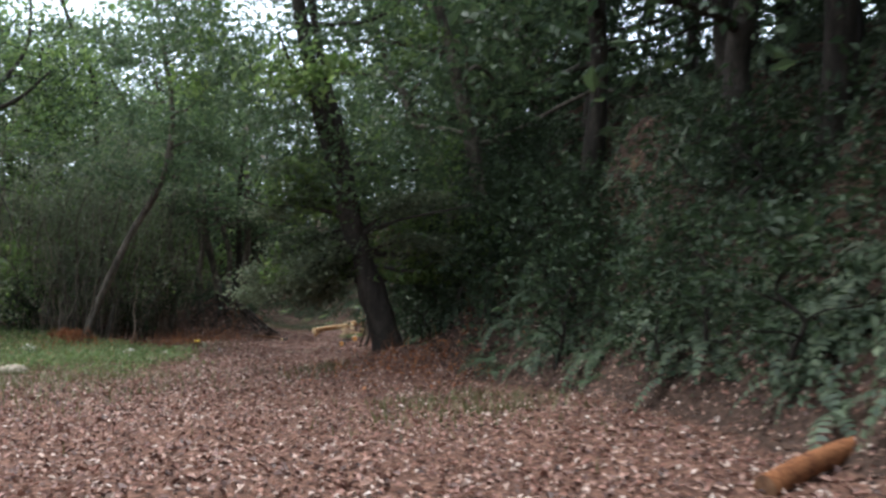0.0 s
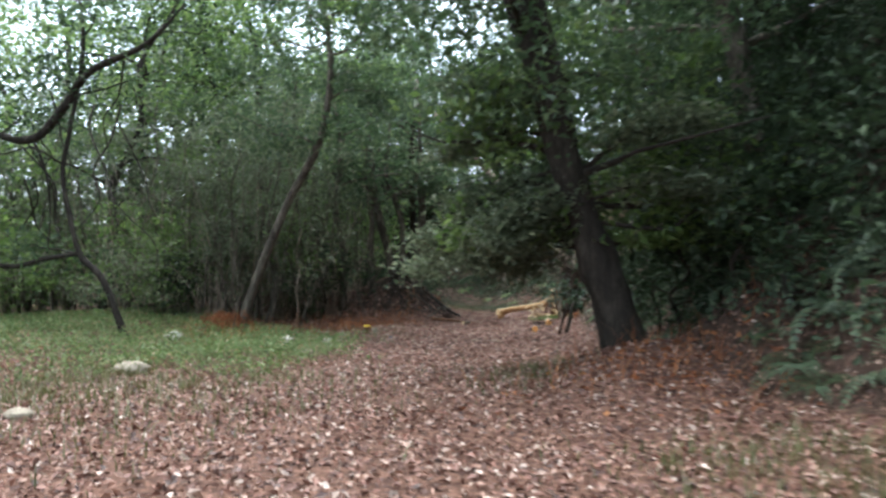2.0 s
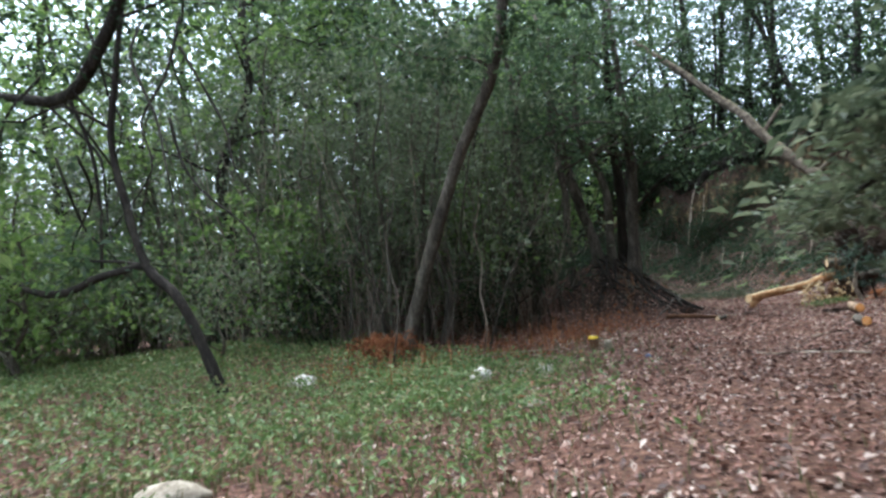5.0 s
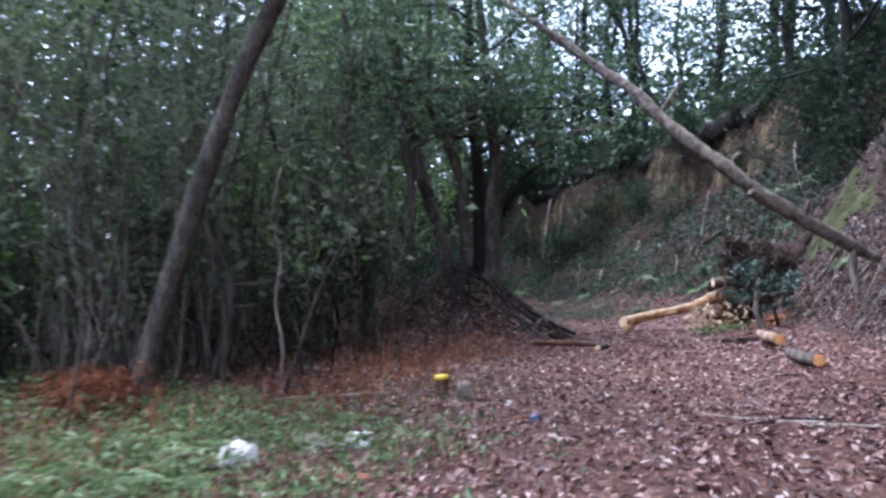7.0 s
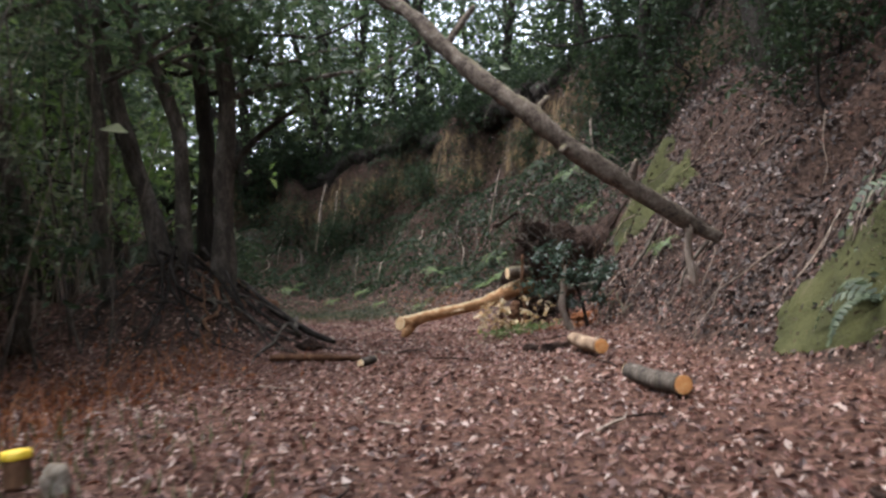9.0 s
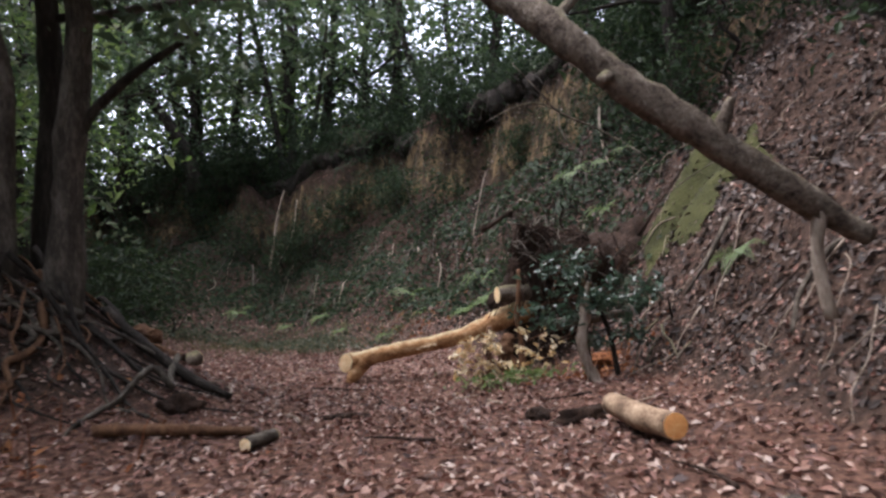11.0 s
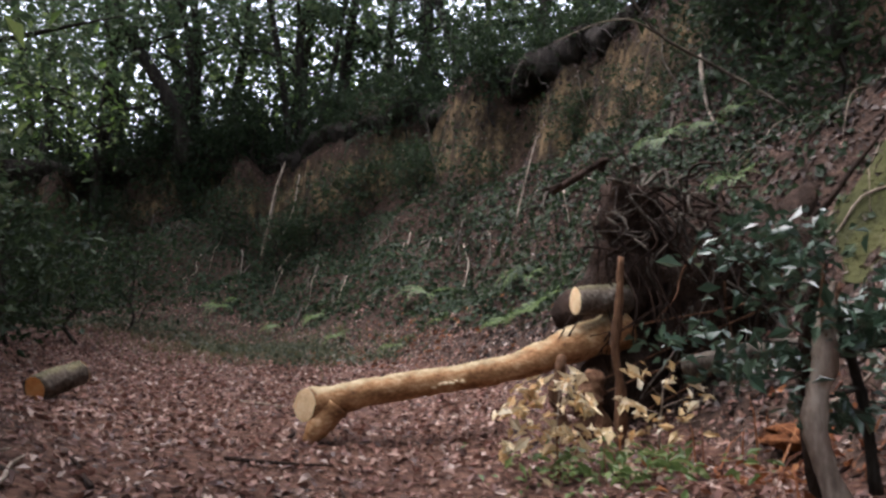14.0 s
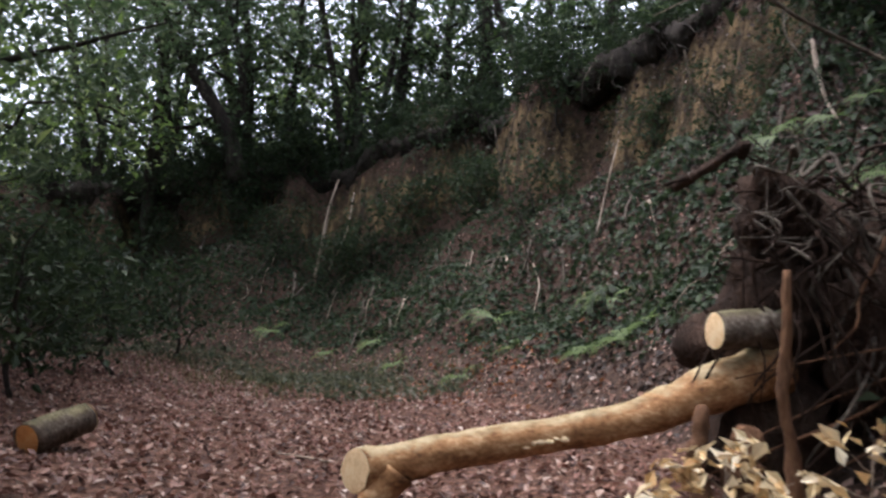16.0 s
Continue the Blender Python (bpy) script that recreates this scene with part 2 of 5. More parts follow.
    bsdf.inputs["Roughness"].default_value = 0.95
    bsdf.inputs["Specular IOR Level"].default_value = 0.15
    both = nodes.new("ShaderNodeMath")
    links.new(n2.outputs["Fac"], both.inputs[0])
    links.new(n3.outputs["Fac"], both.inputs[1])
    bump_to(nodes, links, bsdf, both.outputs[0], 1.0, 0.08)
    return m


SOIL = ground_material()

# ---- the lie of the land ----
# foot of the bank: x, y, steepness of the lower slope, distance of the scarp from the foot, its height, crest height
FOOT = np.array([
    (3.6, -60, 1.4, 3.5, 0.0, 6.0), (3.4, 0, 1.4, 3.5, 0.0, 6.0), (2.6, 8, 1.4, 3.5, 0.0, 6.0), (1.4, 12, 1.4, 3.5, 0.0, 6.0),
    (-0.5, 15.2, 1.4, 3.5, 0.0, 6.2), (-1.0, 18, 1.4, 3.5, 0.0, 6.4), (-1.5, 22, 1.35, 3.5, 0.0, 7.0), (-2.2, 26, 1.25, 4.0, 0.1, 8.5),
    (-2.5, 29, 1.15, 4.5, 0.0, 9.5), (-2.6, 32, 1.2, 4.5, 0.0, 9.5), (-3.1, 35.5, 1.2, 5.0, 0.2, 9.4), (-4.3, 40, 1.0, 5.5, 1.1, 9.0),
    (-6.0, 44, 0.92, 5.2, 1.8, 8.7), (-8.5, 48, 0.86, 4.5, 2.0, 7.8), (-13, 51, 0.82, 4.1, 2.0, 6.8), (-20, 52, 0.75, 4.0, 1.8, 5.6), (-90, 54, 0.6, 4.0, 0.5, 4.5)])
WAVES = rng.normal(size=(24, 2))
WAVES /= np.linalg.norm(WAVES, axis=1)[:, None]
PHASE = rng.uniform(0, 6.28, 24)
LENGTH = np.geomspace(0.9, 7.0, 24)


def bumps(x, y):
    """Smooth unevenness of the ground, about -1 to 1."""
    out = np.zeros_like(x)
    for (a, b), p, w in zip(WAVES, PHASE, LENGTH):
        out += np.sin((a * x + b * y) * 6.28 / w + p) * w ** 0.7
    return out / 6.0


def foot_distance(x, y):
    """Distance beyond the foot of the bank (negative on the flat), and the bank's figures there."""
    best = np.full(x.shape, 1e9)
    sign = np.ones(x.shape)
    figures = np.zeros((*x.shape, 4))
    for a, b in zip(FOOT[:-1], FOOT[1:]):
        dx, dy = b[0] - a[0], b[1] - a[1]
        u = np.clip(((x - a[0]) * dx + (y - a[1]) * dy) / (dx * dx + dy * dy), 0, 1)
        d = np.hypot(x - a[0] - u * dx, y - a[1] - u * dy)
        near = d < best
        best = np.where(near, d, best)
        sign = np.where(near, np.where(dx * (y - a[1]) - dy * (x - a[0]) < 0, 1.0, -1.0), sign)
        figures = np.where(near[..., None], a[2:] + u[..., None] * (b[2:] - a[2:]), figures)
    return best * sign, figures


def step(v, lo, hi):
    u = np.clip((v - lo) / (hi - lo), 0, 1)
    return u * u * (3 - 2 * u)


def land(x, y):
    x, y = np.asarray(x, float), np.asarray(y, float)
    d, f = foot_distance(x, y)
    near = np.exp(-((x + 5) ** 2 + (y - 25) ** 2) / 60 ** 2)
    b = bumps(x, y)
    d = d + 0.22 * b * step(d, 0.3, 3)
    rise = np.sqrt(np.maximum(d, 0) ** 2 + 0.16) - 0.4
    h = f[..., 0] * np.where(d > 0, rise, 0)
    h = h + f[..., 2] * step(d, f[..., 1], f[..., 1] + 0.5 + 0.6 * (0.5 + 0.5 * np.sin(x * 0.9 + y * 0.7)))
    crest = f[..., 3] + 0.12 * np.minimum(np.maximum(d - 5, 0), 40)
    k = 1.2
    h = -np.log(np.exp(-h * k) + np.exp(-crest * k) + 1e-30) / k * step(d, -0.1, 1.5) + h * (1 - step(d, -0.1, 1.5))
    h = np.where(d > 0, np.maximum(h, 0), 0)
    h = h + 1.5 * np.exp(-((x + 9.2) / 1.6) ** 2 - ((y - 33.3) / 1.6) ** 2)
    h = h + 0.8 * np.exp(-((x + 14) / 4.0) ** 2 - ((y - 35) / 5.0) ** 2)
    h = h + 0.55 * np.exp(-((x + 0.7) / 1.4) ** 2 - ((y - 15.4) / 1.3) ** 2)
    h = h + 0.5 * step(-x, 8.5, 13) * step(y, 2, 12)
    return h + b * (0.03 + 0.14 * step(d, 0.5, 3)) * near


def height(x, y):
    return float(land(np.array([x]), np.array([y]))[0])


def spread(centre, inner, step_in, outer, count):
    """Grid lines: even near the centre, growing outwards."""
    mid = np.arange(inner[0], inner[1] + 1e-6, step_in)
    grow = np.geomspace(step_in, outer, count).cumsum()
    return np.concatenate([(inner[0] - grow)[::-1], mid, inner[1] + grow])


def mesh_of(name, verts, faces, mat, smooth=True):
    me = bpy.data.meshes.new(name)
    me.from_pydata(np.asarray(verts, float).tolist(), [], faces)
    if mat:
        me.materials.append(mat)
    if smooth:
        me.polygons.foreach_set("use_smooth", np.ones(len(me.polygons), bool))
    me.update()
    return me


def build_ground():
    xs, ys = spread(0, (-18, 8), 0.2, 500, 28), spread(0, (-2, 60), 0.22, 500, 28)
    gx, gy = np.meshgrid(xs, ys)
    gz = land(gx, gy)
    verts = np.stack([gx, gy, gz], -1).reshape(-1, 3)
    w, n = len(xs), len(ys)
    i = (np.arange(n - 1)[:, None] * w + np.arange(w - 1)[None]).ravel()
    faces = np.stack([i, i + 1, i + w + 1, i + w], -1).tolist()
    ob = new("ground", mesh_of("ground", verts, faces, SOIL))
    return tagged(ob, "brown forest floor rising into a steep earth bank", "ground", kind="structure")


build_ground()


# ---- builders ----
def part(name, mesh, parent=None, label=""):
    ob = new(name, mesh)
    ob.parent = parent
    return tagged(ob, label) if label else ob


def thing(name, label, category, group=""):
    return tagged(new(name), label, category, group)


def curve_points(pts, per=5):
    """A smooth line through the given points."""
    p = np.asarray(pts, float)
    p = np.vstack([2 * p[0] - p[1], p, 2 * p[-1] - p[-2]])
    out = []
    for a, b, c, d in zip(p[:-3], p[1:-2], p[2:-1], p[3:]):
        for u in np.arange(per) / per:
            out.append(0.5 * (2 * b + (c - a) * u + (2 * a - 5 * b + 4 * c - d) * u * u + (3 * b - a - 3 * c + d) * u ** 3))
    out.append(p[-2])
    return np.array(out)


def tube(pts, radii, sides=9, per=5, rough=0.1, seed=1):
    """Vertices and faces of a tapered, uneven limb with closed ends."""
    g = np.random.default_rng(seed)
    line = curve_points(pts, per)
    n = len(line)
    rad = np.interp(np.linspace(0, 1, n), np.linspace(0, 1, len(radii)), radii)
    tang = np.gradient(line, axis=0)
    tang /= np.linalg.norm(tang, axis=1)[:, None] + 1e-9
    ref = np.array([0.31, 0.95, 0.05]) if abs(tang[:, 2]).mean() > 0.6 else np.array([0.05, 0.1, 1.0])
    u = np.cross(tang, ref)
    u /= np.linalg.norm(u, axis=1)[:, None] + 1e-9
    v = np.cross(tang, u)
    ang = np.linspace(0, 2 * np.pi, sides, endpoint=False)
    lumps = 1 + rough * (g.normal(size=(n, sides)) * 0.5 + np.sin(ang * 2 + g.uniform(0, 6))[None] * 0.6 + np.sin(np.arange(n) * 0.7 + g.uniform(0, 6))[:, None] * 0.5)
    ring = line[:, None] + (u[:, None] * np.cos(ang)[None, :, None] + v[:, None] * np.sin(ang)[None, :, None]) * (rad[:, None] * lumps)[..., None]
    verts = ring.reshape(-1, 3)
    faces = []
    for i in range(n - 1):
        for j in range(sides):
            k = (j + 1) % sides
            faces.append((i * sides + j, i * sides + k, (i + 1) * sides + k, (i + 1) * sides + j))
    faces.append(tuple(range(sides - 1, -1, -1)))
    faces.append(tuple(range((n - 1) * sides, n * sides)))
    return verts, faces


def tube_mesh(name, pts, radii, mat, sides=9, per=5, rough=0.1, seed=1):
    v, f = tube(pts, radii, sides, per, rough, seed)
    return mesh_of(name, v, f, mat)


def many_tubes(name, lines, mat, sides=5, per=3, rough=0.1):
    verts, faces, base = [], [], 0
    for i, (pts, radii) in enumerate(lines):
        v, f = tube(pts, radii, sides, per, rough, i)
        verts.append(v)
        faces += [tuple(k + base for k in q) for q in f]
        base += len(v)
    return mesh_of(name, np.vstack(verts), faces, mat)


def leaf_mesh(name, at, size, mat, up=None, spread_out=0.8, width=0.45, droop=0.25, seed=1, vary=0.35):
    """Many folded leaves, one island each: at = places, up = the way they face."""
    g = np.random.default_rng(seed)
    at = np.asarray(at, float)
    n = len(at)
    nor = (np.tile([0, 0, 1.0], (n, 1)) if up is None else np.asarray(up, float)) + g.normal(size=(n, 3)) * spread_out
    nor /= np.linalg.norm(nor, axis=1)[:, None]
    along = np.cross(nor, g.normal(size=(n, 3)))
    along /= np.linalg.norm(along, axis=1)[:, None] + 1e-9
    side = np.cross(nor, along)
    ln = size * (1 + vary * g.normal(size=n)).clip(0.4, 1.8)
    a, s = along * ln[:, None], side * (ln * width)[:, None]
    lift = nor * (ln * g.uniform(0.02, 0.18, n))[:, None]
    tip = at + a * 0.5 - nor * (ln * droop * g.uniform(0, 1, n))[:, None]
    tail = at - a * 0.5
    v = np.stack([tail, at - s * 0.5 + lift - a * 0.05, tip, at + s * 0.5 + lift - a * 0.05], 1).reshape(-1, 3)
    i = np.arange(n) * 4
    faces = np.concatenate([np.stack([i, i + 1, i + 2], 1), np.stack([i, i + 2, i + 3], 1)]).tolist()
    return mesh_of(name, v, faces, mat, smooth=False)


def blade_mesh(name, at, tall, mat, lean=0.5, wide=0.012, seed=1):
    """Thin bent blades or stalks that stand on their places."""
    g = np.random.default_rng(seed)
    at = np.asarray(at, float)
    n = len(at)
    h = tall * (1 + 0.4 * g.normal(size=n)).clip(0.3, 2)
    way = g.uniform(0, 6.28, n)
    out = np.stack([np.cos(way), np.sin(way), np.zeros(n)], 1)
    side = np.stack([-np.sin(way), np.cos(way), np.zeros(n)], 1) * wide
    bend = out * (h * lean * g.uniform(0.1, 1.4, n))[:, None]
    z = np.array([0, 0, 1.0])
    mid = at + bend * 0.35 + z * (h * 0.6)[:, None]
    tip = at + bend + z * (h * 0.95)[:, None]
    v = np.stack([at - side, at + side, mid - side * 0.7, mid + side * 0.7, tip], 1).reshape(-1, 3)
    i = np.arange(n) * 5
    faces = np.stack([i, i + 1, i + 3, i + 2], 1).tolist() + np.stack([i + 2, i + 3, i + 4], 1).tolist()
    return mesh_of(name, v, faces, mat, smooth=False)


def slope_normal(x, y):
    e = 0.15
    n = np.stack([land(x - e, y) - land(x + e, y), land(x, y - e) - land(x, y + e), np.full(len(x), 2 * e)], 1)
    return n / np.linalg.norm(n, axis=1)[:, None]


def scatter(count, box, keep, seed, lift=0.02):
    """Places on the ground inside box = (x0, x1, y0, y1), kept with the chance keep(x, y, d)."""
    g = np.random.default_rng(seed)
    x, y = g.uniform(box[0], box[1], count), g.uniform(box[2], box[3], count)
    d, _ = foot_distance(x, y)
    fade = step(x, box[0], box[0] + 2.5) * (1 - step(x, box[1] - 1.5, box[1])) * step(y, box[2], box[2] + 2) * (1 - step(y, box[3] - 2, box[3]))
    ok = g.uniform(0, 1, count) < keep(x, y, d) * fade
    x, y = x[ok], y[ok]
    z = land(x, y) + lift * g.uniform(0.2, 1.6, len(x))
    return np.stack([x, y, z], 1), slope_normal(x, y)


def stuff(name, mesh, label, category):
    return tagged(new(name, mesh), label, category, kind="stuff")


def lumpy(name, size, mat, seed, rough=0.18, cuts=3):
    """A worn, rounded lump of about the given size, standing on z = 0."""
    bm = bmesh.new()
    bmesh.ops.create_icosphere(bm, subdivisions=cuts, radius=1)
    off = Vector((seed * 3.1, seed * 1.7, 0))
    for v in bm.verts:
        k = 1 + rough * (noise.noise(v.co * 1.5 + off) + 0.6 * noise.noise(v.co * 4 + off))
        v.co = Vector((v.co.x * k * size[0] / 2, v.co.y * k * size[1] / 2, max(v.co.z * k, -0.75) * size[2] / 1.75 + size[2] * 0.43))
    me = bpy.data.meshes.new(name)
    bm.to_mesh(me)
    bm.free()
    me.materials.append(mat)
    me.polygons.foreach_set("use_smooth", np.ones(len(me.polygons), bool))
    return me


# ---- trees ----
def tree(name, trunk, radii, limbs, leaves, leaf_size, leaf_mat, bark, label, seed, clump=0.9, sides=10, group="", low=0.0, category="tree", clear=None):
    """A tree with its foot at the first trunk point: trunk, limbs [(height share, turn, length, rise)], and a crown of leaves along the limbs."""
    g = np.random.default_rng(seed)
    root = thing(name, label, category, group)
    foot = np.array(trunk[0], float)
    root.location = foot
    line = np.array(trunk, float) - foot
    part("trunk", tube_mesh("trunk", line, radii, bark, sides, 6, 0.12, seed), root)
    fine = curve_points(line, 8)
    rad = np.interp(np.linspace(0, 1, len(fine)), np.linspace(0, 1, len(radii)), radii)
    spots, weights = [], []
    for i, (share, turn, length, rise) in enumerate(limbs):
        k = min(int(share * (len(fine) - 1)), len(fine) - 2)
        a = fine[k]
        out = np.array([math.cos(radians(turn)), math.sin(radians(turn)), rise])
        pts = [a]
        for q in range(1, 5):
            pts.append(a + out * length * q / 4 + g.normal(size=3) * length * 0.06 + np.array([0, 0, -0.04 * length * q * q / 8]))
        r = min(rad[k] * 0.5, 0.014 + length * 0.016)
        part("limb", tube_mesh("limb", pts, [r, r * 0.7, r * 0.45, r * 0.2], bark, 5, 2, 0.1, seed + i), root)
        lp = curve_points(pts, 6)
        for q in range(6):
            j = g.integers(int(len(lp) * 0.3), len(lp))
            spots.append(lp[j] + g.normal(size=3) * length * 0.16)
            weights.append(length)
    if leaves:
        spots = np.array(spots)
        pick = g.integers(0, len(spots), leaves)
        at = spots[pick] + g.normal(size=(leaves, 3)) * clump * np.array([1, 1, 0.55]) * g.uniform(0.35, 1.0, (len(spots), 1))[pick]
        at = at[at[:, 2] > low]
        if clear:  # browsed clear on the side of the way, up to a height
            at = at[(at[:, 1] > clear[0]) & (at[:, 0] > clear[1]) | (at[:, 2] > clear[2])]
        part("crown", leaf_mesh("crown", at, leaf_size, leaf_mat, None, 0.9, 0.5, 0.3, seed), root)
    return root


def ring_limbs(g, n, lo, hi, length, rise):
    return [(lo + (hi - lo) * i / max(n - 1, 1), 137.5 * i + g.uniform(-25, 25), length * g.uniform(0.7, 1.2) * (1.15 - 0.5 * i / n), rise * g.uniform(0.4, 1.4)) for i in range(n)]


def stem_line(g, tall, lean, wave):
    n = 6
    way = g.uniform(0, 6.28)
    return [(math.cos(way) * lean * tall * (i / n) ** 1.3 + g.normal() * wave * (i > 0), math.sin(way) * lean * tall * (i / n) ** 1.3 + g.normal() * wave * (i > 0), -0.35 + (tall + 0.35) * i / n) for i in range(n + 1)]


def wood(kinds, places, group, seed, lo=0.8, hi=1.2, sink=0.0):
    """Copies of the kinds at the places; the kinds themselves take the first places."""
    g = np.random.default_rng(seed)
    for i, (x, y) in enumerate(places):
        m = pose(x, y, height(x, y) - sink, g.uniform(-4, 4), g.uniform(-4, 4), g.uniform(0, 360)) @ Matrix.Diagonal((*[g.uniform(lo, hi)] * 3, 1))
        kind = kinds[i % len(kinds)]
        if i < len(kinds):
            kind.matrix_basis = m
        else:
            base = kind.matrix_basis.copy()
            kind.matrix_basis = Matrix.Identity(4)
            copy_thing(kind, m)
            kind.matrix_basis = base
    for kind in kinds:
        tagged(kind, group=group)


g1 = np.random.default_rng(21)
TALL, SHADE, BRIGHT = [], [], []
for i in range(5):
    t = stem_line(g1, 12, 0.14, 0.2)
    TALL.append(tree("forest_tree", t, [0.22, 0.17, 0.14, 0.1, 0.05], ring_limbs(g1, 13, 0.2, 0.97, 3.2, 0.45), 4500, 0.2, GREEN_MID, BARK,
                     "tall dark-barked woodland tree with a loose green crown", 100 + i, 0.95, 8, category="tree"))
for i in range(3):
    t = stem_line(g1, 11, 0.14, 0.2)
    SHADE.append(tree("bank_tree", t, [0.2, 0.16, 0.13, 0.1, 0.05], ring_limbs(g1, 14, 0.2, 0.97, 3.6, 0.35), 5200, 0.16, GREEN_DARK, BARK,
                      "dark evergreen tree overhanging the bank", 120 + i, 0.95, 8, category="tree"))
for i in range(3):
    t = stem_line(g1, 12.5, 0.16, 0.25)
    BRIGHT.append(tree("open_wood_tree", t, [0.16, 0.13, 0.1, 0.08, 0.04], ring_limbs(g1, 15, 0.1, 0.97, 3.2, 0.3), 4800, 0.18, GREEN_LIGHT, BARK,
                       "tree at the open wood edge, leaves painted light as if backlit", 140 + i, 0.9, 8, category="tree"))
g2 = np.random.default_rng(22)
ridge_places = [(-12.3, 55.2), (-11.2, 57), (-9.0, 57), (-7.5, 57), (-6.0, 57.3), (-3.6, 54.5), (-15.5, 56), (-18, 57.5), (-21, 56), (-24, 58), (-1.0, 53), (1.5, 50), (4, 52),
                (-14, 61), (-10, 62), (-6.5, 62), (-2, 60), (-17.5, 63), (2.5, 58), (-22, 64), (5.5, 46), (7.5, 49), (-27, 55)]
bank_places = [(2.6, 23.5), (3.6, 21), (4.6, 25), (3.3, 18), (5.2, 14), (6.0, 19), (6.5, 9), (7.5, 4), (5.6, 29), (7.0, 33), (4.8, 37), (8.5, 26), (9, 14), (3.4, 41), (7, -2), (1.0, 40), (0.5, 44.5), (4.5, 11.5), (5.0, 7.5), (6.2, 3), (2.9, 15.5), (7.6, 9.5), (9.2, 6), (8.6, 12.5), (10, 17), (6.4, 12), (7.4, 16.5)]
left_places = [(-13.5, 27), (-15.5, 29.5), (-12.3, 31), (-18, 27), (-21, 26), (-24, 24), (-16, 33), (-19.5, 31.5), (-13.2, 37), (-16, 40), (-19, 37), (-23, 33), (-26, 29), (-28, 23), (-14, 44),
               (-18, 45), (-22, 41), (-27, 37), (-20, 49), (-25, 46), (-21.5, 19), (-24.5, 15), (-20, 11), (-27.5, 10), (-17, 5), (-22, 3), (-30, 17), (-14, -2), (-19, -5), (-9, -8), (-3, -10), (3, -9), (-26, -3)]
wood(TALL, ridge_places + left_places[1:2] + left_places[6:12] + left_places[14:19] + left_places[27:], "trees of the wood", 5)
wood(SHADE, bank_places, "trees on the bank", 8)
wood(BRIGHT, [(-18.5, 18), (-23, 20), (-20.5, 24.5), (-27, 14), (-29, 22), (-24, 9), (-19, 6), (-34, 18), (-32, 28), (-15.5, 24.5), (-14, 30), (-17.5, 28), (-19, 33), (-22, 28.5), (-16, 36.5), (-25, 33), (-29, 30), (-14.2, 33.5), (-12.8, 35.2), (-13.6, 38.8)], "trees at the open edge", 9)
for i, (line, radii) in enumerate([([(1.95, 23.3, 5.0), (1.7, 23.2, 6.5), (0.9, 23.1, 8.0), (-0.2, 23, 9.6), (-1.2, 23, 12)], [0.22, 0.18, 0.16, 0.13, 0.05]),
                                   ([(0.4, 22.6, 3.2), (0.05, 22.7, 5.2), (-0.9, 22.8, 7.0), (-1.7, 22.8, 8.8), (-2.6, 22.8, 11.5)], [0.2, 0.17, 0.15, 0.12, 0.05]),
                                   ([(2.7, 22.0, 6.0), (2.5, 22, 7.2), (2.2, 22, 8.6), (1.8, 22, 12)], [0.17, 0.14, 0.12, 0.05]),
                                   ([(0.9, 17.0, 3.0), (0.6, 16.9, 5.0), (0.0, 16.7, 7.5), (-0.9, 16.5, 11)], [0.18, 0.15, 0.12, 0.05])]):
    tree("overhanging_tree", line, radii, ring_limbs(g1, 10, 0.3, 0.97, 3.4, 0.3), 4200, 0.18, GREEN_MID, BARK_GREY, "dark tree leaning out from the top of the bank", 160 + i, 0.9, 10, "trees leaning from the bank")

CANOPY = []
for i in range(3):
    t = stem_line(g1, 17, 0.1, 0.25)
    CANOPY.append(tree("high_tree", t, [0.26, 0.22, 0.18, 0.13, 0.05], ring_limbs(g1, 16, 0.32, 0.98, 4.2, 0.4), 6500, 0.21, (GREEN_MID, GREEN_LIGHT, GREEN_MID)[i], BARK,
                       "tall woodland tree whose crown closes over the clearing", 180 + i, 1.1, 8, category="tree"))
wood(CANOPY, [(1.8, 29), (1.4, 34.5), (2.6, 39), (4.4, 24), (2.4, 26), (4.5, 33), (6.2, 16), (5.2, 10.5), (8, 21), (6.8, 6), (-18, 49.5), (-14.8, 46)], "high trees of the wood", 10)

SAPLING = []
for i in range(5):
    t = stem_line(g1, 5.2, 0.16, 0.12)
    SAPLING.append(tree("sapling", t, [0.045, 0.038, 0.03, 0.02, 0.008], ring_limbs(g1, 9, 0.2, 0.98, 1.3, 0.6), 900, 0.1, PALE_GREEN, BARK_GREY,
                        "thin sapling of the dense thicket with pale green leaves", 200 + i, 0.5, 6, category="sapling"))
thicket = []
for i in range(60):
    u = g2.uniform(0, 1)
    fx, fy = np.interp(u, [0, 0.3, 0.5, 0.72, 0.88, 1], [-21, -15.5, -11.8, -11.0, -10.4, -10.8]), np.interp(u, [0, 0.3, 0.5, 0.72, 0.88, 1], [22.5, 25.5, 23.6, 27, 30.5, 37])
    away = g2.exponential(1.6)
    thicket.append((fx - away * 0.8 + g2.normal() * 0.3, fy + away * 0.5 + g2.normal() * 0.3))
wood(SAPLING, thicket, "saplings of the thicket", 6, 0.7, 1.25)

SHRUB = []
for i in range(4):
    t = stem_line(g1, 1.3, 0.2, 0.08)
    SHRUB.append(tree("bush", t, [0.03, 0.025, 0.018, 0.008], ring_limbs(g1, 9, 0.15, 0.95, 0.8, 0.5), 900, 0.1, GREEN_DARK, BARK,
                      "dark green bush growing on the bank", 300 + i, 0.32, 5, category="bush"))
bushes = []
for i in range(46):
    u = g2.uniform(0, 1)
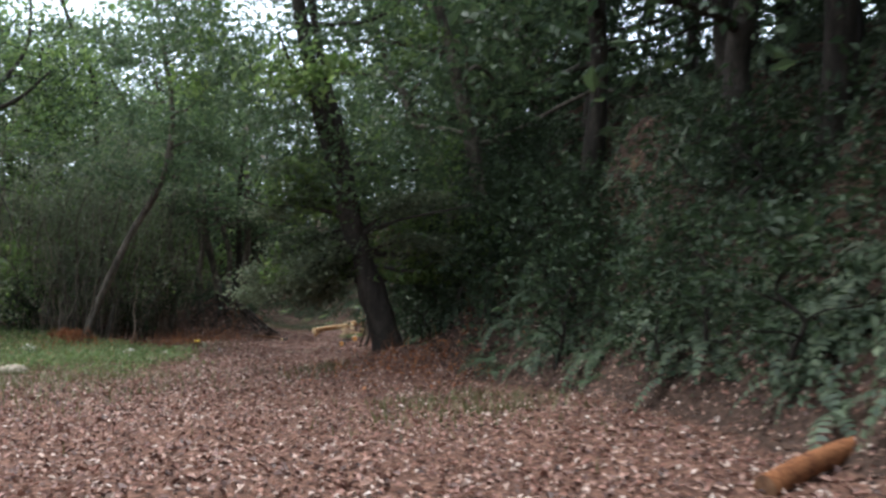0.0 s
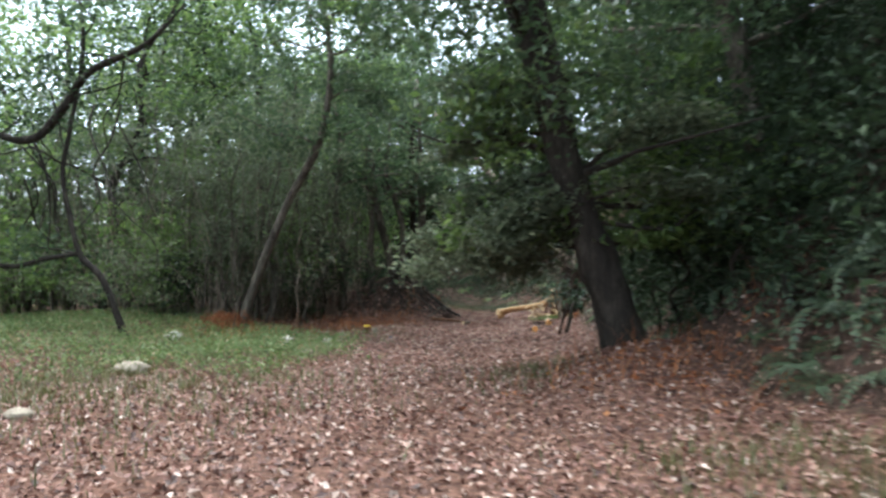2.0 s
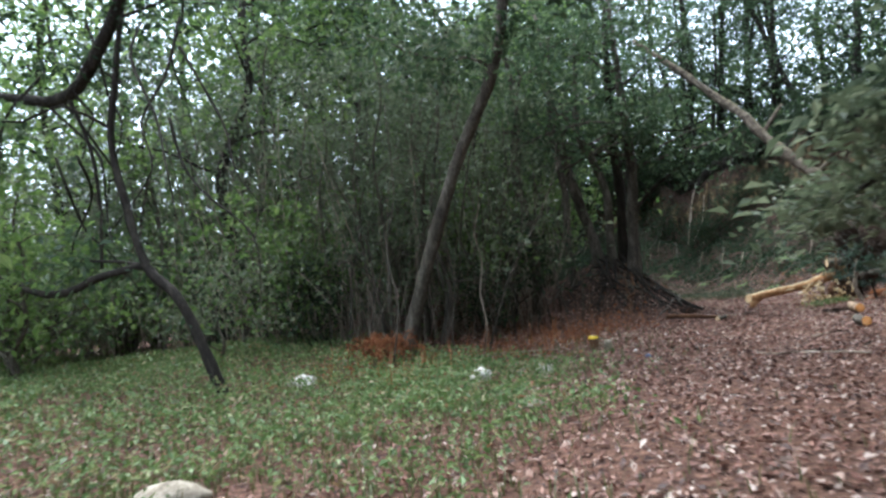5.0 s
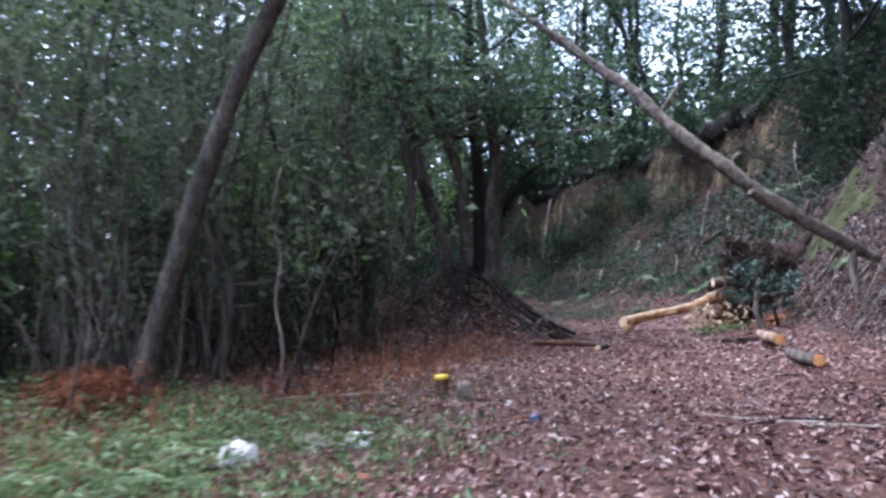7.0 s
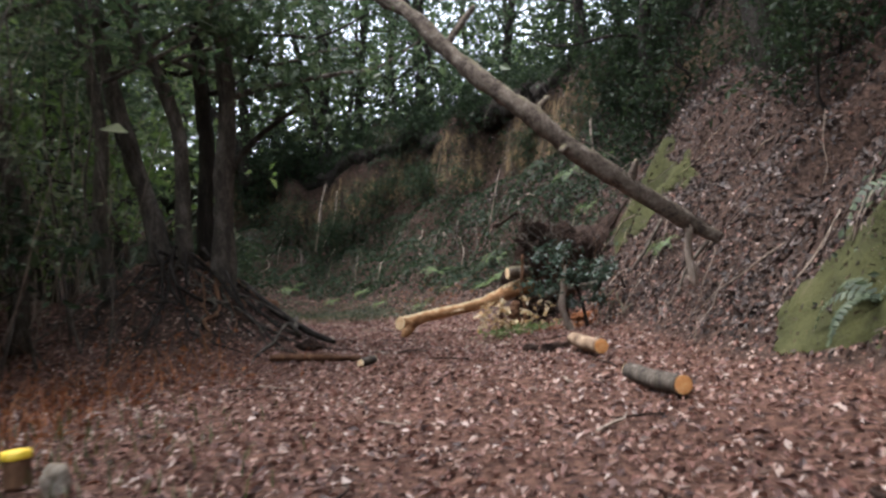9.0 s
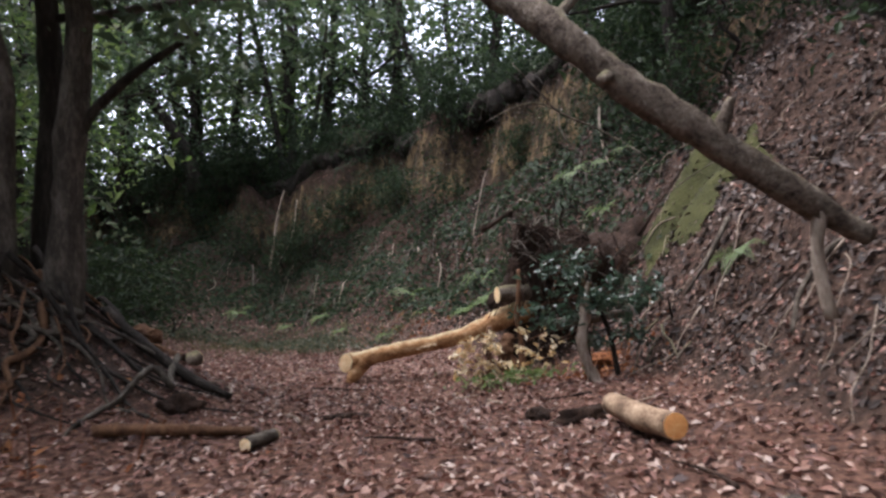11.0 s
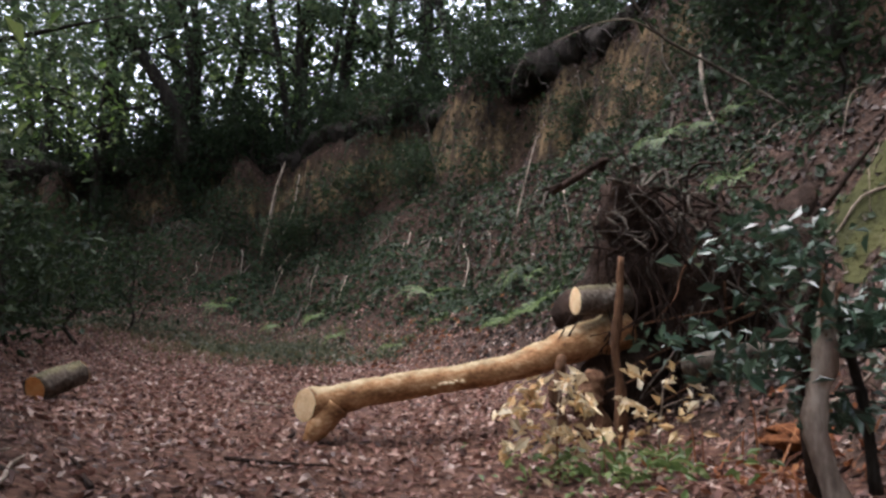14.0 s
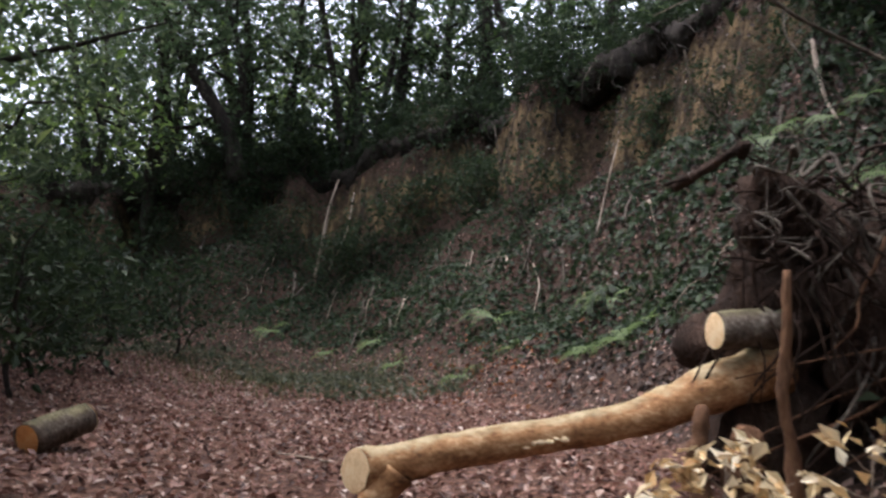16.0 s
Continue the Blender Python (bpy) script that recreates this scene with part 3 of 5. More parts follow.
    bushes.append((np.interp(u, [0, 0.25, 0.45, 0.7, 1], [-20, -11, -4, 1.0, 2.4]) + g2.normal() * 0.6, np.interp(u, [0, 0.25, 0.45, 0.7, 1], [56.5, 54.5, 49.5, 43, 22]) + g2.normal() * 0.6))
bushes += [(g2.uniform(0.8, 2.8) + max(0, (15 - y) * 0.34), y) for y in np.linspace(7, 24, 26)]
bushes += [(-10.8, 26.8), (-10.6, 29.0), (-12.4, 23.8), (-15, 24.2), (-9.6, 36.4), (-10.5, 38), (-10.2, 39.6), (-11, 41.5), (-10.8, 43.5), (-12.2, 45.5), (-13.4, 48), (-12, 43), (-13, 40.5), (-14.5, 49.5), (-11.5, 48)]
bushes += [(float(np.interp(u, [0, 0.4, 0.8, 1], [-13.5, -8.3, -2.4, 0.8])) + g2.normal() * 0.3, float(np.interp(u, [0, 0.4, 0.8, 1], [55.6, 53.9, 48.8, 42.6])) + g2.normal() * 0.3) for u in np.linspace(0, 1, 24)]
bushes += [(-0.3, 16.4), (0.3, 17.2), (-0.6, 18.0), (0.0, 19.0), (-0.8, 20.2), (0.4, 15.6), (0.9, 14.6), (-0.9, 21.5)]
PALE_SHRUB = []
for i in range(3):
    t = stem_line(g1, 1.7, 0.2, 0.1)
    # Bushes given lighter leaves to paint in sunlight.
    PALE_SHRUB.append(tree("pale_bush", t, [0.03, 0.025, 0.018, 0.008], ring_limbs(g1, 10, 0.12, 0.95, 1.0, 0.5), 1150, 0.09, (GREEN_LIGHT, PALE_GREEN, GREEN_LIGHT)[i], BARK_GREY,
                           "bush at the edge of the thicket, leaves painted light as if sunlit", 310 + i, 0.36, 5, category="bush"))
gp = np.random.default_rng(450)
pale_places = [(np.interp(y, [22, 38], [-13.5, -11.5]) + gp.normal() * 1.0, y) for y in np.linspace(20, 33, 10)]
pale_places += [(gp.uniform(-25, -14.5), gp.uniform(17.5, 26.5)) for k in range(26)]
wood(PALE_SHRUB, pale_places, "light bushes of the thicket", 12, 0.8, 1.7)
wood(SHRUB, bushes, "bushes of the bank", 7, 0.7, 1.35)

# the leaning tree on its mound beside the way
leaner = tree("leaning_tree", [(-0.98, 15.6, 0.1), (-1.2, 15.55, 1.0), (-1.5, 15.5, 2.0), (-1.8, 15.45, 3.0), (-2.17, 15.4, 4.3), (-2.6, 15.3, 6.0), (-3.0, 15.1, 8.5), (-3.3, 15, 11)],
     [0.4, 0.27, 0.235, 0.21, 0.18, 0.15, 0.11, 0.05],
     [(0.25, 145, 2.2, 0.08), (0.27, 165, 2.2, 0.12), (0.28, 40, 2.0, 0.05), (0.31, 350, 2.2, 0.05), (0.3, 110, 2.3, 0.1), (0.34, 20, 2.4, 0.15), (0.36, 60, 2.2, 0.1), (0.4, 330, 2.6, 0.2), (0.44, 180, 2.4, 0.3), (0.5, 120, 2.6, 0.3),
      (0.55, 30, 2.8, 0.3), (0.62, 260, 3, 0.4), (0.7, 140, 3, 0.4), (0.78, 10, 3, 0.4), (0.86, 200, 2.6, 0.5), (0.94, 80, 2, 0.6)],
     12500, 0.13, GREEN_LIGHT, BARK, "thick dark leaning tree with low leafy boughs", 31, 0.42, 14, low=1.7, clear=(-0.5, -2.6, 3.6))

part("side_stem", tube_mesh("side_stem", [(-0.76, -0.12, 2.6), (-0.8, -0.2, 3.4), (-1.04, -0.25, 4.6), (-1.47, -0.3, 6.4), (-1.82, -0.4, 9.0)], [0.13, 0.12, 0.105, 0.085, 0.03], BARK, 10, 6, 0.12, 5), leaner)

gb = np.random.default_rng(310)
foot = np.array((-0.98, 15.6, 0.1))
sprays = []
for start, end in (((-1.75, 15.5, 2.6), (-3.0, 15.9, 2.5)), ((-1.8, 15.5, 2.9), (-3.6, 16.3, 2.1)), ((-1.65, 15.5, 2.2), (-2.9, 16.0, 1.75)), ((-1.6, 15.5, 2.1), (-2.4, 15.8, 1.6)), 
                   ((-1.9, 15.4, 3.3), (-3.3, 16.0, 3.3)), ((-1.7, 15.5, 2.5), (-3.9, 16.8, 1.7)), ((-2.0, 15.4, 3.7), (-3.0, 15.8, 4.1)), ((-1.7, 15.5, 2.6), (-2.6, 15.0, 1.9)), ((-1.6, 15.5, 2.3), (-2.5, 15.2, 2.2)), ((-1.5, 15.5, 2.4), (-0.2, 15.0, 2.5)), ((-1.6, 15.5, 2.8), (-0.4, 14.9, 3.3))):
    a, b = np.array(start) - foot, np.array(end) - foot
    mid = (a + b) / 2 + np.array([0, 0, 0.15])
    part("limb", tube_mesh("limb", [a, mid, b, b + (b - mid) * 0.2], [0.04, 0.03, 0.018, 0.006], BARK, 7, 5, 0.12, len(sprays)), leaner)
    line = curve_points([a, mid, b, b + (b - mid) * 0.25], 8)[6:]
    pick = gb.integers(0, len(line), 1050)
    sprays.append(line[pick] + gb.normal(size=(1050, 3)) * np.array([0.26, 0.22, 0.12]))
gc = np.random.default_rng(320)
spots = np.array([(gc.uniform(-1.3, 2.2), gc.uniform(-1.6, 1.8), 2.9 + 5.6 * gc.beta(0.9, 1.5)) for k in range(44)])
spots = np.vstack([spots, [(gc.uniform(-4.0, -0.6), gc.uniform(-1.5, 1.5), gc.uniform(4.4, 8.0)) for k in range(22)]])
spots[:, 0] -= spots[:, 2] * 0.22
pick = gc.integers(0, len(spots), 10500)
part("upper_foliage", leaf_mesh("upper_foliage", spots[pick] + gc.normal(size=(10500, 3)) * np.array([0.5, 0.5, 0.26]), 0.13, GREEN_MID, None, 0.6, 0.45, 0.35, 321), leaner)
part("low_foliage", leaf_mesh("low_foliage", np.vstack(sprays), 0.1, PALE_GREEN, None, 0.4, 0.45, 0.4, 311), leaner, "light green sprays of leaves on the low boughs")

# the bent tree at the edge of the thicket
tree("bent_tree", [(-10.75, 23.7, 0.1), (-10.45, 23.65, 1.0), (-9.95, 23.6, 2.2), (-9.35, 23.6, 3.5), (-8.55, 23.6, 4.9), (-8.22, 23.6, 6.25), (-8.21, 23.6, 7.6), (-8.53, 23.6, 9.4), (-8.9, 23.7, 11.5)],
     [0.16, 0.125, 0.11, 0.1, 0.095, 0.088, 0.08, 0.065, 0.03],
     [(0.5, 200, 2.0, 0.5), (0.62, 40, 1.6, 0.4), (0.7, 90, 2.6, 0.25), (0.75, 150, 3.4, 0.3), (0.78, 250, 2.8, 0.3), (0.8, 20, 3.2, 0.2), (0.88, 110, 3.2, 0.3), (0.84, 300, 3.4, 0.3), (0.92, 60, 3.4, 0.3), (0.98, 220, 3, 0.4), (0.72, 330, 2.4, 0.2), (0.86, 0, 3.6, 0.2), (0.9, 180, 3.2, 0.2), (0.95, 330, 3.4, 0.2)],
     12500, 0.14, GREEN_MID, BARK_GREY, "slender grey tree bending over the clearing", 32, 0.7, 10)

# twisted tree on the left of the clearing
twisted = tree("twisted_tree", [(-11.1, 19.4, 0.2), (-11.6, 19.3, 1.5), (-12.15, 19.3, 2.05), (-12.42, 19.3, 2.9), (-12.6, 19.3, 3.8), (-12.5, 19.35, 4.6), (-12.2, 19.4, 6.5), (-12.5, 19.5, 8.5)],
               [0.085, 0.07, 0.065, 0.06, 0.055, 0.05, 0.045, 0.02],
               [(0.3, 170, 2.0, 0.1), (0.62, 200, 2.6, 0.2), (0.72, 140, 2.2, 0.4), (0.8, 30, 2.6, 0.3), (0.88, 300, 2.6, 0.3), (0.95, 200, 2.5, 0.4), (0.98, 90, 2.5, 0.4)],
               2600, 0.13, GREEN_MID, BARK, "dark twisted tree with crooked drooping branches", 33, 0.6, 8)
for line, radii in (([(-15.6, 19.3, 5.2), (-14.4, 19.3, 4.75), (-13.34, 19.3, 4.57), (-12.6, 19.3, 5.2), (-11.97, 19.3, 5.92), (-10.64, 19.3, 6.42), (-9.75, 19.3, 7.17)], [0.05, 0.07, 0.085, 0.08, 0.07, 0.05, 0.02]),
                    ([(-12.2, 19.3, 2.08), (-12.96, 19.3, 2.0), (-14.02, 19.3, 1.85), (-15.5, 19.3, 2.37)], [0.05, 0.055, 0.05, 0.03]),
                    ([(-13.34, 19.3, 4.57), (-13.0, 19.3, 3.8), (-12.9, 19.3, 3.0), (-12.95, 19.3, 2.1)], [0.03, 0.025, 0.02, 0.02])):
    part("limb", tube_mesh("limb", np.array(line) - np.array((-11.1, 19.4, 0.2)), radii, BARK, 8, 6, 0.15, 4), twisted)

gt = np.random.default_rng(332)
for k in range(12):
    a = np.array([gt.uniform(-13.8, -10.8), 19.3 + gt.normal() * 0.3, gt.uniform(3.4, 6.2)])
    d = np.array([gt.normal() * 0.5, gt.normal() * 0.25, -gt.uniform(0.3, 0.75)])
    pts = [a + d * q + gt.normal(size=3) * 0.09 for q in range(5)]
    part("twig", tube_mesh("twig", np.array(pts) - np.array((-11.1, 19.4, 0.2)), [0.022, 0.018, 0.013, 0.006], BARK, 6, 4, 0.12, k), twisted)
line = curve_points(np.array([(-15.6, 19.3, 5.2), (-13.34, 19.3, 4.7), (-12.6, 19.3, 5.3), (-11.97, 19.3, 6.0), (-10.64, 19.3, 6.5), (-9.75, 19.3, 7.2)]) - np.array((-11.1, 19.4, 0.2)), 8)
gk = np.random.default_rng(330)
spots = line[gk.integers(0, len(line), 26)] + gk.normal(size=(26, 3)) * np.array([0.5, 0.5, 0.25]) + np.array([0, 0, 0.45])
at = spots[gk.integers(0, 26, 1700)] + gk.normal(size=(1700, 3)) * np.array([0.38, 0.38, 0.16])
part("branch_foliage", leaf_mesh("branch_foliage", at, 0.12, GREEN_DARK, None, 0.5, 0.45, 0.3, 331), twisted, "dark leaves along the crooked branch")

tree("ridge_tree", [(-12.2, 55.0, 5.6), (-12.5, 55, 7.0), (-13.12, 55, 8.2), (-14.06, 55, 9.7), (-15.0, 55, 11.2), (-15.6, 55, 13.5)], [0.3, 0.25, 0.22, 0.19, 0.16, 0.06], ring_limbs(g1, 6, 0.55, 0.97, 3.0, 0.4), 1800, 0.2, GREEN_MID, BARK,
     "dark tree leaning over the ridge", 36, 0.9, 10, "trees of the wood")

# the clump of trunks on the root mound
CLUMP = [([(-8.45, 33.0, 0.6), (-8.35, 33, 2.0), (-8.28, 33, 2.9), (-8.15, 33, 4.1), (-8.2, 33, 5.7), (-8.3, 33.1, 9)], [0.22, 0.15, 0.14, 0.13, 0.12, 0.05]),
         ([(-9.2, 33.0, 0.8), (-9.4, 33, 2.2), (-9.65, 33, 3.2), (-9.97, 33, 4.6), (-10.1, 33, 5.9), (-10.4, 33.2, 9)], [0.19, 0.14, 0.13, 0.12, 0.1, 0.05]),
         ([(-8.95, 32.9, 0.8), (-8.93, 32.9, 2.2), (-8.9, 32.9, 3.5), (-9.2, 32.9, 4.6), (-9.5, 32.9, 5.5), (-9.3, 33, 8)], [0.17, 0.12, 0.11, 0.1, 0.09, 0.04]),
         ([(-8.75, 33.4, 0.8), (-8.7, 33.4, 2.4), (-8.62, 33.4, 3.6), (-8.66, 33.4, 5.7), (-8.5, 33.6, 9)], [0.18, 0.13, 0.12, 0.11, 0.05]),
         ([(-9.9, 32.4, 0.8), (-10.0, 32.4, 2.3), (-9.9, 32.4, 3.6), (-10.1, 32.4, 5.5), (-9.9, 32.4, 8)], [0.13, 0.1, 0.09, 0.08, 0.04]),
         ([(-10.6, 31.0, 0.5), (-10.5, 31, 2.4), (-10.8, 31, 4.2), (-10.6, 31, 6), (-10.9, 31, 8.5)], [0.15, 0.12, 0.11, 0.09, 0.04])]
for i, (line, radii) in enumerate(CLUMP):
    tree("clump_tree", line, radii, ring_limbs(g1, 6, 0.6, 0.97, 2.8, 0.4), 1500, 0.16, GREEN_MID, BARK if i == 3 else BARK_GREY, "grey-brown trunk of a clump growing on a root mound", 40 + i, 0.7, 10,
         "trees of the root mound")
bough = thing("dead_bough", "bare crooked bough held up by the clump of trunks", "branch")
bough.location = (-8.2, 33, 2.9)
part("limb", tube_mesh("limb", [(0, 0, 0), (0.15, 0, 0.25), (0.6, 0, 0.65), (1.25, 0, 1.05)], [0.07, 0.06, 0.05, 0.03], BARK), bough)
for i in range(13):
    a = g2.uniform(-0.6, 2.6)
    x0, y0 = -8.9 + g2.normal() * 0.4, 32.6 + g2.normal() * 0.3
    pts = [(x0, y0, height(x0, y0) + 0.35)]
    for q in range(1, 5):
        x, y = x0 + 0.5 * q * math.cos(a - 1.0) + g2.normal() * 0.08, y0 + 0.42 * q * math.sin(a - 1.0) + g2.normal() * 0.08
        pts.append((x, y, height(x, y) + 0.02 + 0.05 * (4 - q) / 4))
    root_ob = new("surface_root", tube_mesh("surface_root", pts, [0.03, 0.022, 0.016, 0.006], BARK, 7))
    tagged(root_ob, "exposed brown root running down the mound", "root", "roots of the mound")

gm = np.random.default_rng(420)
for i in range(34):
    a = gm.uniform(-2.5, 0.35)
    x0, y0 = -8.8 + gm.normal() * 0.6, 33.0 + gm.normal() * 0.45
    r, ln = gm.choice([0.01, 0.018, 0.032], p=[0.5, 0.35, 0.15]), gm.uniform(0.9, 2.1)
    pts = [(x0, y0, height(x0, y0) + 0.15)]
    for q in range(1, 7):
        x, y = x0 + ln * q / 6 * math.cos(a) + gm.normal() * 0.1, y0 + ln * q / 6 * math.sin(a) + gm.normal() * 0.1
        pts.append((x, y, height(x, y) + r * 0.6 + 0.16 * math.sin(math.pi * q / 6) * gm.uniform(0.1, 1)))
    pts.append((x + 0.12 * math.cos(a), y + 0.12 * math.sin(a), height(x, y) - 0.06))
    tagged(new("mound_root", tube_mesh("mound_root", pts, [r * 1.3, r, r * 0.9, r * 0.7, r * 0.4], (BARK, BARK_GREY, DEADBROWN)[i % 3], 8, 4, 0.25, i)), "bare crooked root arching down the earth mound", "root", "arching roots of the mound")

for line, radii, mat, lab in (([(-8.1, 33.3, 0.12), (-7.6, 33.05, 0.12), (-7.15, 32.85, 0.08), (-6.72, 32.62, 0.05)], [0.06, 0.065, 0.055, 0.04], BARK, "dark old log sloping down from the root mound"),
                              ([(-7.4, 30.95, 0.07), (-7.0, 31.05, 0.06), (-6.6, 31.1, 0.06), (-6.25, 31.2, 0.04)], [0.05, 0.055, 0.05, 0.035], DEADBROWN, "reddish-brown old log lying in dead leaves")):
    pts = [(x, y, height(x, y) + up_by) for x, y, up_by in line]
    tagged(new("old_log", tube_mesh("old_log", pts, radii, mat, 12, 7, 0.2, int(radii[0] * 300))), lab, "log", "old logs below the mound")

# thin bare stems and creepers in the thicket
for i in range(34):
    u = g2.uniform(0, 1)
    x = float(np.interp(u, [0, 0.4, 0.7, 1], [-17, -11.6, -10.6, -9.9])) + g2.normal() * 0.5
    y = float(np.interp(u, [0, 0.4, 0.7, 1], [25, 23.2, 27, 31])) + g2.normal() * 0.5
    z = height(x, y)
    tall = g2.uniform(2, 6)
    lx, ly = g2.normal(size=2) * 0.16 * tall
    pts = [(x, y, z - 0.1)] + [(x + lx * q / 5 + g2.normal() * 0.08, y + ly * q / 5 + g2.normal() * 0.08, z + tall * q / 5) for q in range(1, 6)]
    r = g2.uniform(0.012, 0.035)
    tagged(new("bare_stem", tube_mesh("bare_stem", pts, [r, r * 0.8, r * 0.4], BARK_GREY if i % 9 else DRIFT, 6, 3)), "thin bare grey stem rising in the thicket", "stem", "bare stems")

gs = np.random.default_rng(430)
lines = []
for i in range(640):
    u = gs.uniform(0, 1)
    x = float(np.interp(u, [0, 0.3, 0.5, 0.72, 0.88, 1], [-21, -15.5, -11.8, -10.8, -10.3, -10.6])) - gs.exponential(0.9) + gs.normal() * 0.3
    y = float(np.interp(u, [0, 0.3, 0.5, 0.72, 0.88, 1], [22.3, 25, 23.4, 26.6, 29.6, 34])) + gs.exponential(0.7) + gs.normal() * 0.3
    z, tall, r = height(x, y), gs.uniform(1.2, 4.5), gs.choice([0.006, 0.01, 0.018])
    lean = gs.normal(size=2) * 0.22 * tall
    bow = gs.normal(size=2) * 0.15
    lines.append(([(x, y, z - 0.05)] + [(x + lean[0] * q / 4 + bow[0] * math.sin(q) + gs.normal() * 0.04, y + lean[1] * q / 4 + bow[1] * math.sin(q), z + tall * q / 4) for q in range(1, 5)], [r, r * 0.9, r * 0.6, r * 0.3]))
stuff("thicket_stems", many_tubes("thicket_stems", lines, DRIFT, 4, 2, 0.1), "dense thin grey stems of the thicket", "stems")

# ---- the fallen trunk that leans across the way ----
fallen = thing("fallen_trunk", "weathered grey fallen trunk leaning across the way", "fallen tree")
fallen.location = (-1.3, 29.2, 0.9)
ft = np.array([(-1.62, 30.28, 1.27), (-1.98, 30.27, 1.5), (-2.7, 30.29, 2.02), (-3.39, 30.41, 2.59), (-3.79, 30.59, 3.04), (-4.33, 31.07, 3.65), (-4.78, 31.5, 4.25), (-5.22, 32.0, 4.93), (-5.7, 32.5, 5.45), (-6.7, 33.3, 6.6), (-7.9, 34.2, 7.9)]) - np.array((-1.3, 29.2, 0.9))
part("trunk", tube_mesh("trunk", ft, [0.06, 0.09, 0.11, 0.11, 0.112, 0.108, 0.102, 0.098, 0.09, 0.08, 0.05], BARK_FALLEN, 16, 7, 0.2, 9), fallen)
for k, (i, way) in enumerate(((2, (0.1, -0.1, 0.3)), (3, (-0.15, -0.2, -0.1)), (4, (0.25, 0.1, 0.25)), (5, (-0.1, 0.2, 0.3)), (6, (0.5, 0.4, 0.7)))):
    w = np.array(way)
    part("limb_stub", tube_mesh("limb_stub", [ft[i], ft[i] + w * 0.6, ft[i] + w], [0.06, 0.045, 0.03], BARK_FALLEN, 8, 4, 0.2, k), fallen)
part("limb", tube_mesh("limb", [ft[1], ft[1] + (-0.05, 0.0, -0.35), ft[1] + (-0.02, -0.05, -0.8)], [0.06, 0.05, 0.05], DRIFT), fallen)

# ---- the sawn log, its root plate and what lies about ----
def cut_face(name, centre, way, radius, mat, parent, label="", sides=14):
    """A slightly domed sawn end with an uneven rim."""
    q = Vector(way).to_track_quat("Z", "Y").to_matrix()
    g = np.random.default_rng(int(radius * 1000))
    verts = [Vector(centre) + q @ Vector((0, 0, 0.012))]
    for r, z in ((0.55, 0.01), (1.0, 0.004)):
        for k in range(sides):
            a = 2 * math.pi * k / sides
            verts.append(Vector(centre) + q @ Vector((math.cos(a) * radius * r * (1 + 0.03 * g.normal()), math.sin(a) * radius * r, z)))
    faces = [(0, 1 + k, 1 + (k + 1) % sides) for k in range(sides)]
    faces += [(1 + k, 1 + sides + k, 1 + sides + (k + 1) % sides, 1 + (k + 1) % sides) for k in range(sides)]
    return part(name, mesh_of(name, verts, faces, mat), parent, label)


log = thing("sawn_log", "long bent sawn log, its bark painted orange as if torchlit", "log")
log.location = (-5.75, 35.45, 0.0)
lp = np.array([(-5.76, 35.4, 0.25), (-5.5, 35.45, 0.29), (-5.17, 35.5, 0.355), (-4.62, 35.6, 0.425), (-4.2, 35.65, 0.495), (-3.9, 35.7, 0.585), (-3.6, 35.75, 0.695), (-3.2, 35.85, 0.8)]) - np.array((-5.75, 35.45, 0.0))
lv, lf = tube(lp, [0.13, 0.118, 0.108, 0.105, 0.11, 0.13, 0.155, 0.17], 18, 8, 0.06, 3)
cut_way = np.array((-0.78, -0.62, 0.05)) / np.linalg.norm((-0.78, -0.62, 0.05))
log_way = (lp[1] - lp[0]) / np.linalg.norm(lp[1] - lp[0])
tilt_by = -((lv[:18] - lp[0]) @ cut_way) / (log_way @ cut_way)
for i in range(6):  # the saw went through at a slant
    lv[i * 18:(i + 1) * 18] += log_way * (tilt_by * (1 - i / 6))[:, None]
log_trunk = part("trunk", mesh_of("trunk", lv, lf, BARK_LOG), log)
face = np.vstack([lp[0] + cut_way * 0.008, (lp[0] + (lv[:18] - lp[0]) * 0.55) + cut_way * 0.007, (lp[0] + (lv[:18] - lp[0]) * 0.97) + cut_way * 0.004])
part("cut_face", mesh_of("cut_face", face, [(0, 1 + k, 1 + (k + 1) % 18) for k in range(18)] + [(1 + k, 19 + k, 19 + (k + 1) % 18, 1 + (k + 1) % 18) for k in range(18)], CUT), log, "pale freshly sawn end")
part("branch_stub", tube_mesh("branch_stub", [lp[0] + (0.24, 0.0, 0.0), lp[0] + (0.16, -0.02, -0.1), lp[0] + (0.09, -0.04, -0.18), lp[0] + (0.03, -0.05, -0.27)], [0.11, 0.105, 0.085, 0.06], BARK_LOG), log)
for k in range(9):
    chip = part("bark_scar", lumpy("bark_scar", (g2.uniform(0.03, 0.07), 0.02, g2.uniform(0.012, 0.03)), PALE, k + 1, 0.3, 2), log_trunk, "bare pale scar in the bark")
    chip.location = (0.82 + 0.045 * k + g2.normal() * 0.01, 0.115 + 0.006 * k - 0.117, 0.36 + 0.006 * k + g2.normal() * 0.008)

stub = thing("sawn_stub", "short sawn trunk stub on the upturned root plate", "log")
stub.location = (-3.65, 35.6, 1.03)
part("trunk", tube_mesh("trunk", [(0, 0, 0), (0.14, 0.05, 0.01), (0.28, 0.12, 0.015), (0.42, 0.22, 0.01)], [0.115, 0.12, 0.125, 0.14], BARK_FALLEN, 14, 5, 0.05, 5), stub)
cut_face("cut_face", (-0.006, 0, 0), (-1, -0.25, 0), 0.11, CUT, stub, "pale sawn end")

